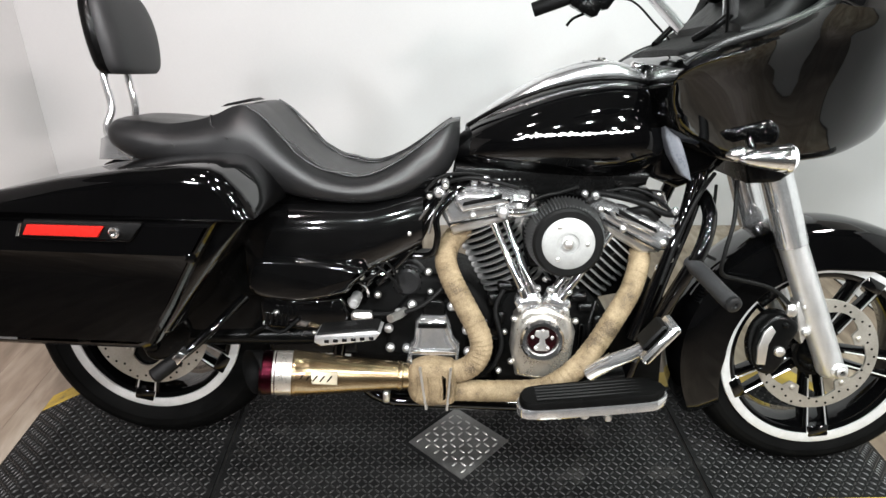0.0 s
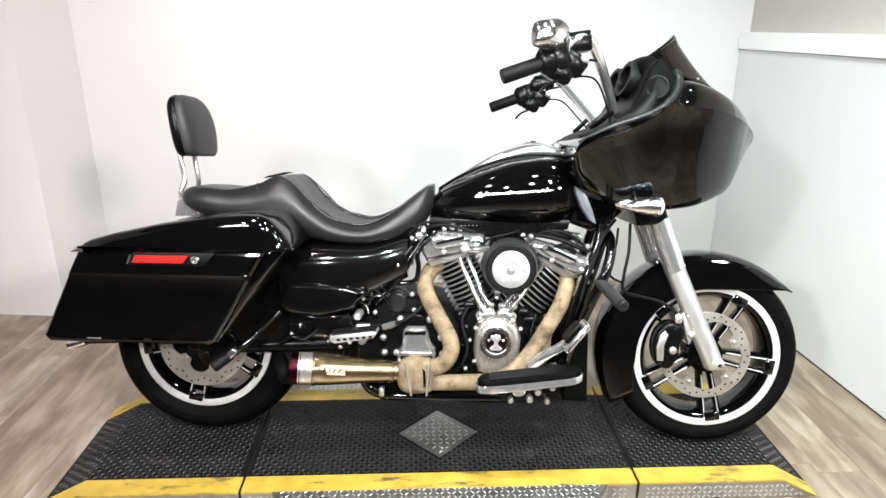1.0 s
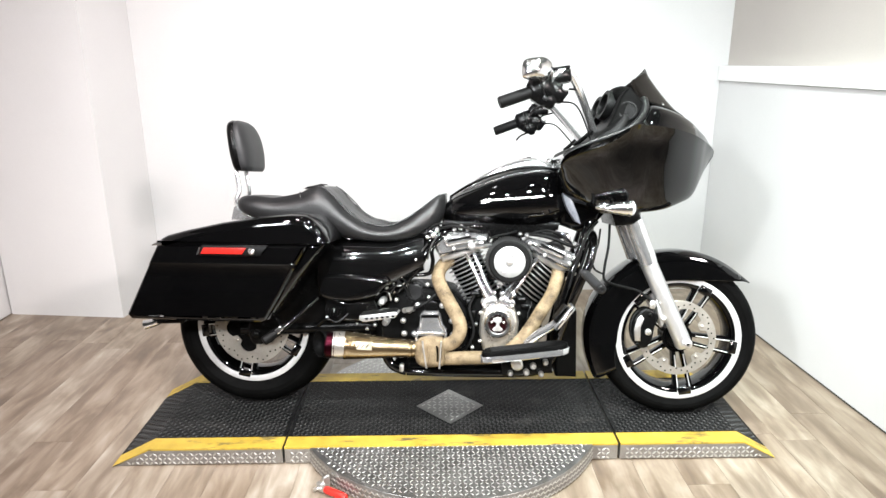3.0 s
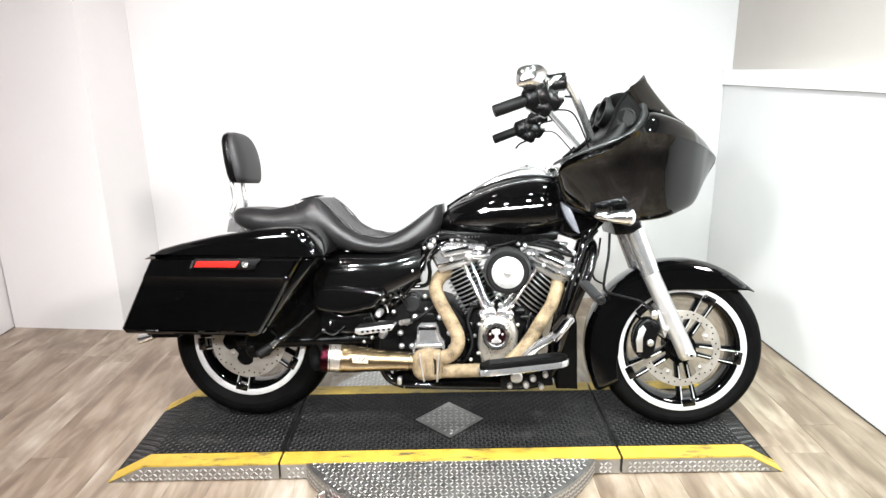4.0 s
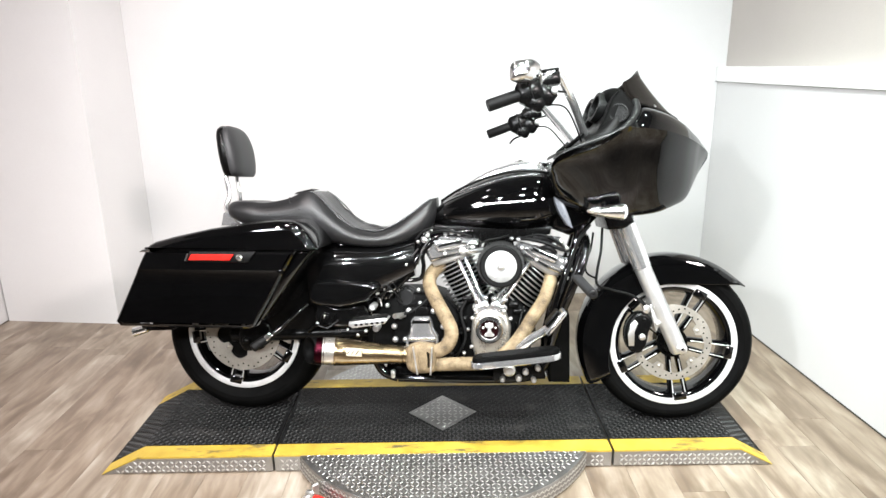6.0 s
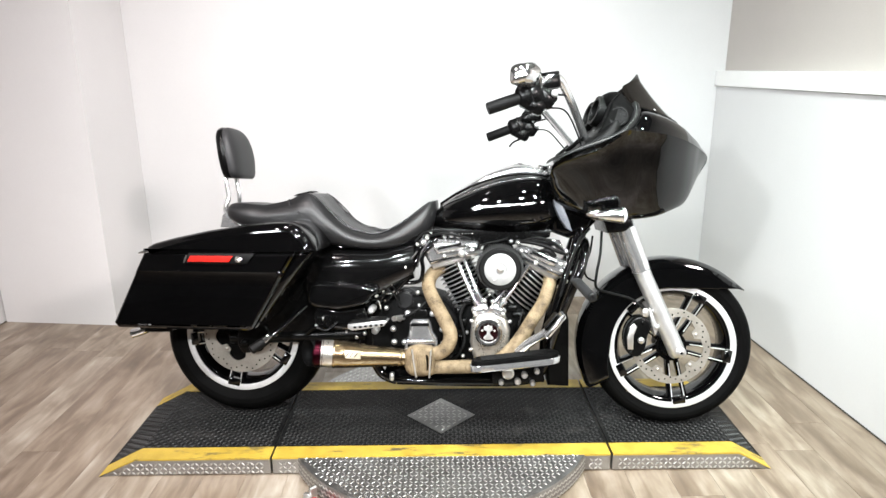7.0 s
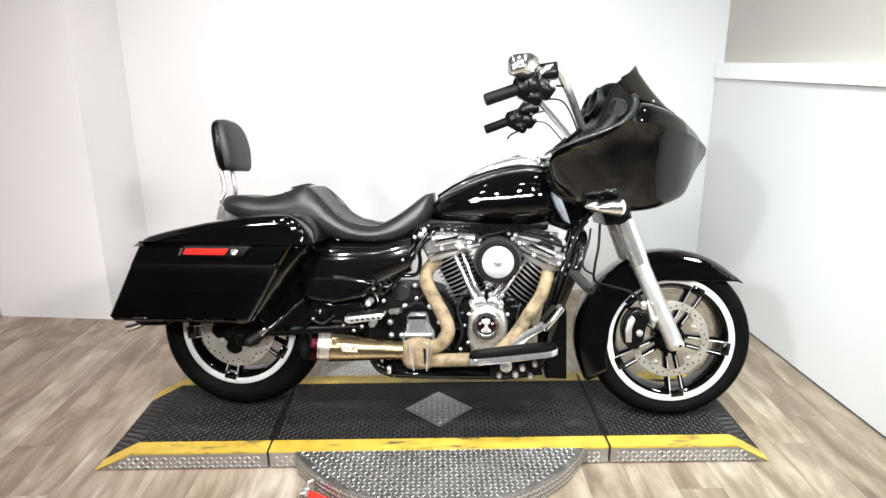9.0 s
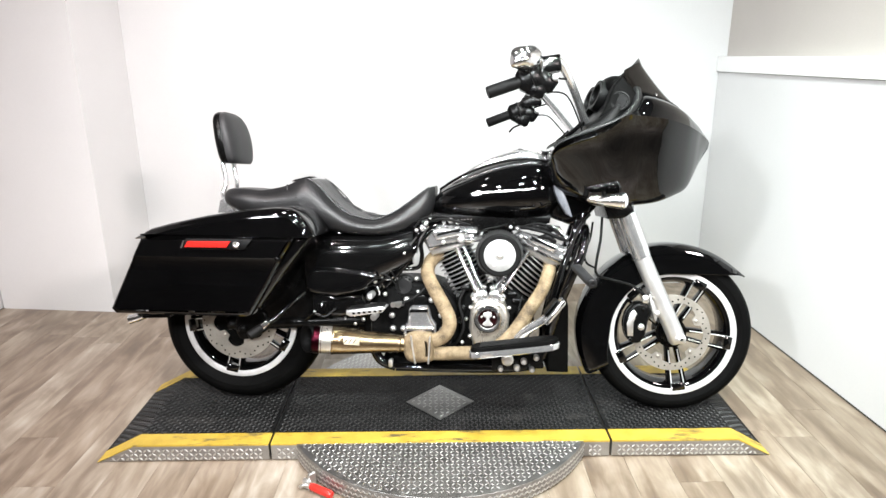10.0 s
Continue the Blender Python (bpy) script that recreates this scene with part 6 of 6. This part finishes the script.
g = Geo().prism([(0.664, 0.228), (0.660, 0.285), (0.69, 0.312), (0.745, 0.314), (0.770, 0.30), (0.774, 0.218), (0.74, 0.203), (0.69, 0.203)], -0.245, -0.155, 0.03, 5, 44)
coll = part("collector", g, WRAP, bike, "exhaust collector wrapped in tan heat tape")
for x, t in ((0.699, 0.008), (0.758, -0.003)):
    part("wrap_tie", Geo().prism([(x - 0.0028 - t, 0.305), (x + 0.0028 - t, 0.305), (x + 0.0028 + t, 0.203), (x - 0.0028 + t, 0.203)], -0.2475, -0.15, 0.001), STEEL, coll, "steel wrap tie")
for k in range(4):
    x = 0.684 + 0.026 * k
    part("wrap_fold", Geo().tube([(x, -0.243, 0.222), (x + 0.006, -0.2455, 0.25), (x + 0.001, -0.2445, 0.285)], 0.0035, 8, 8), WRAP, coll)
a, b = Vector((0.676, -0.2, 0.264)), Vector((0.338, -0.262, 0.290))
d = b - a
muf = part("muffler", Geo().lathe(a, d, [(-0.01, 0.030), (0.030, 0.032), (0.033, 0.0350), (0.040, 0.0350), (0.043, 0.033), (0.145, 0.041), (0.235, 0.049), (0.272, 0.0512), (0.274, 0.0525), (0.280, 0.0525), (0.282, 0.0512)], 40), GOLD, bike, "heat tinted steel reverse-cone muffler")
part("muffler_joint", Geo().tube([a + Vector((0.0, 0, 0)), a + Vector((-0.012, -0.004, 0.001))], 0.036, 24, smooth=False), STEEL, muf)
part("muffler_band", Geo().lathe(a, d, [(0.280, 0.0510), (0.318, 0.0500), (0.324, 0.0503)], 40), CASE, muf, "pale steel muffler band")
part("muffler_tip", Geo().ring(a + d.normalized() * 0.323, d, [(0.0, 0.0502), (0.020, 0.0508), (0.024, 0.0495), (0.029, 0.0475), (0.0, 0.0465), (-0.08, 0.045), (-0.08, 0.0475)], 40), PURPLE, muf, "burgundy heat-coloured muffler tip")
end, dn = a + d.normalized() * 0.345, d.normalized()
side_v = Vector((0, 1, 0)) - dn * dn.y
side_v.normalize()
up_v = dn.cross(side_v)
rings = []
for f in (0.0, 0.5, 1.0):
    rings.append([end + (side_v * math.cos(q) + up_v * math.sin(q)) * 0.0495 + dn * f * 0.028 * (1 + math.cos(q)) for q in [2 * math.pi * k / 36 for k in range(36)]])
mouth = part("muffler_mouth", Geo().grid(rings, caps=False), WRINKLE, muf, "dark slash-cut muffler outlet")
mouth.modifiers.new("thick", "SOLIDIFY").thickness = 0.0015
part("muffler_core", Geo().lathe(a + d.normalized() * 0.26, d, [(0, 0.044), (0.005, 0.0)], 24), BLACK, muf)
g = Geo()
rings = []
for i in range(9):
    z = 0.262 + 0.036 * (i / 8)
    r = 0.046
    ang = math.asin(max(-1, min(1, (z - 0.2655) / 0.058)))
    rings.append([Vector((x, -0.2245 - 0.0462 * math.cos(ang) - (0.508 - x) * 0.145 - 0.010, 0.2655 + 0.0452 * math.sin(ang) + 0.077 * (0.676 - x))) for x in (0.508, 0.46, 0.41)])
badge = part("badge", Geo().grid(rings, close=False, caps=False), BADGE, muf, "plain tan badge plate")
badge.modifiers.new("thick", "SOLIDIFY").thickness = -0.002
for k in range(5):
    x = 0.424 + 0.0155 * k
    y, z = -0.2715 - (0.508 - x) * 0.148 - 0.010, 0.2655 + 0.077 * (0.676 - x)
    part("badge_mark", Geo().tube([(x, y, z + 0.004), (x + 0.006, y - 0.0008, z + 0.012), (x + 0.011, y + 0.0006, z + 0.018)], 0.0016, 6, 6), BLACK, badge, "dark slanted mark")

# ---- footboards and pedal ----
ob_pts = [(0.93, -0.37), (0.91, -0.33), (0.915, -0.27), (0.95, -0.24), (1.15, -0.24), (1.195, -0.26), (1.215, -0.31), (1.20, -0.355), (1.16, -0.375), (1.0, -0.378)]
sm2 = spline([Vector((x, y, 0)) for x, y in ob_pts] + [Vector((*ob_pts[0], 0))], 60, loop=True)


def board_rings(levels):
    return [[Vector((1.06 + (p.x - 1.06) * k, -0.336 + (p.y + 0.307) * 0.62 * k, 0.282 + dz + (p.x - 0.91) * 0.13)) for p in sm2] for dz, k in levels]


board = part("footboard", Geo().grid(board_rings([(-0.022, 0.97), (-0.020, 1.015), (-0.003, 1.025), (0.0, 1.01)])), BRIGHT, bike, "chrome-edged rider footboard")
rings = board_rings([(0.0, 0.985), (0.012, 0.985), (0.016, 0.955), (0.0165, 0.88)])
part("footboard_pad", Geo().grid(rings), RUBBER, board, "black rubber footboard pad")
for k in range(5):
    y = -0.36 + 0.013 * k
    part("pad_rib", Geo().tube([Vector((0.945, y, 0.2975 + 0.035 * 0.13)), Vector((1.175, y, 0.2975 + 0.265 * 0.13))], 0.003, 6, smooth=False), SOFT, board)
for x, z, r in ((1.045, 0.215, 0.022), (1.105, 0.21, 0.012), (1.15, 0.225, 0.011), (1.02, 0.18, 0.010), (1.135, 0.18, 0.010), (1.08, 0.185, 0.012)):
    part("mount_bolt", Geo().lathe((x, -0.19, z), (0, -1, 0), [(0, r), (0.018, r), (0.024, r * 0.7), (0.024, 0)], 16), STEEL, board)
part("board_bracket", Geo().prism([(0.99, 0.165), (0.98, 0.245), (1.17, 0.285), (1.18, 0.18)], -0.19, -0.12, 0.01), BLACK, board)
pedal = part("brake_pedal", Geo().tube([(1.08, -0.22, 0.300), (1.12, -0.25, 0.345), (1.165, -0.27, 0.380), (1.205, -0.285, 0.425)], 0.013, 12, 24, radii=lambda u: 0.019 - 0.006 * u), BRIGHT, bike, "bright metal brake pedal arm")
tilt = Matrix.Rotation(radians(-52), 4, "Y")
part("pedal_plate", Geo().box((1.202, -0.285, 0.417), (0.106, 0.080, 0.018), 0.006, tilt), BRIGHT, pedal)
part("pedal_pad", Geo().box((1.190, -0.285, 0.430), (0.070, 0.066, 0.016), 0.006, tilt), SOFT, pedal, "black rubber pedal pad")
pb = part("passenger_board", Geo().prism([(0.470, 0.398), (0.472, 0.413), (0.60, 0.430), (0.612, 0.424), (0.60, 0.408), (0.486, 0.390)], -0.33, -0.262, 0.005), SATIN, bike, "folded chrome passenger footboard")
part("board_pad", Geo().prism([(0.475, 0.412), (0.477, 0.419), (0.597, 0.434), (0.606, 0.429)], -0.325, -0.265, 0.003), SOFT, pb, "black rubber passenger pad")
for k in range(6):
    part("board_slot", Geo().box((0.498 + 0.019 * k, -0.331, 0.403 + 0.0022 * k), (0.010, 0.005, 0.007), 0.001), BLACK, pb)
for x, z in ((0.535, 0.445), (0.548, 0.365)):
    part("pivot_bolt", Geo().lathe((x, -0.16, z), (0, -1, 0), [(0, 0.013), (0.05, 0.013), (0.056, 0.009), (0.056, 0)], 16), SATIN, pb)
part("board_arm", Geo().tube([(0.62, -0.22, 0.415), (0.64, -0.18, 0.412), (0.645, -0.14, 0.405)], 0.010, 10, 12), STEEL, pb)

# emblem strip along the tank: a plain ragged silver band
rng = random.Random(4)
strip = []
x = 0.896
while x < 1.140:
    strip.append(x)
    x += 0.0035
rr = []
for k, x in enumerate(strip):
    zc = 0.824 + (x - 0.896) * 0.085
    end = min(1.0, (k + 1) / 5, (len(strip) - k) / 5)
    up_h, low_h = rng.uniform(0.0005, 0.0055) * end + (0.005 if k in (9, 10, 30, 31) else 0), rng.uniform(0.0005, 0.0045) * end
    y = -on_tank(x, zc)
    rr.append([(x, y + 0.003, zc - low_h), (x, y - 0.0024, zc - low_h), (x + 0.003, y - 0.0012, zc + up_h), (x + 0.003, y + 0.003, zc + up_h)])
emblem = Geo().grid(rr)
part("tank_emblem", emblem, STEEL, bike, "plain ragged chrome emblem strip on the tank", sharp=20)

# ---- red-handled pin lying against the turntable ----
pin = new("locking_pin")
tagged(pin, "steel locking pin with a red plastic handle on the floor", "pin")
part("handle", Geo().tube([(-0.436, -0.452, 0.018), (-0.430, -0.456, 0.018), (-0.366, -0.495, 0.018), (-0.359, -0.499, 0.018)], 0.013, 16, smooth=False, radii=lambda u: 0.0105 if u < 0.1 or u > 0.9 else 0.0135), RED, pin, "glossy red plastic handle")
part("bracket", Geo().box((-0.452, -0.441, 0.020), (0.034, 0.020, 0.036), 0.006, Matrix.Rotation(radians(-28), 4, "Z")), STEEL, pin)
part("rod", Geo().tube([(-0.475, -0.445, 0.010), (-0.462, -0.452, 0.022), (-0.44, -0.448, 0.018)], 0.006, 10, 12), STEEL, pin)
part("pin_plate", Geo().box((-0.437, -0.428, 0.030), (0.012, 0.03, 0.05), 0.004, Matrix.Rotation(radians(-45), 4, "Z")), STEEL, pin)

# ---- floor planks, last ----
W, LEN, GAP = 0.152, 1.22, 0.0006
rng = random.Random(11)
pl = Geo().box((0, 0, -0.003), (W - GAP, LEN - GAP, 0.006), 0.0005)
first_plank = part("plank", pl, PLANK, floor)
mesh = first_plank.data
spots = []
rows = int(4.2 / W) + 1
for i in range(rows):
    x = -2.53 + (i + 0.5) * W
    if x > RIGHT:
        continue
    cut = rng.uniform(0.25, 1.0)
    spots.append((x, BACK + 0.02 - LEN * cut / 2, cut))
    y = BACK + 0.02 - LEN * cut - LEN / 2
    while y > -2.4:
        spots.append((x, y, 1.0))
        y -= LEN
for k, (x, y, cut) in enumerate(spots):
    ob = first_plank if k == 0 else new("plank", mesh)
    ob.parent = floor
    ob.location = (x, y, 0.0)
    ob.scale = (1, cut, 1)
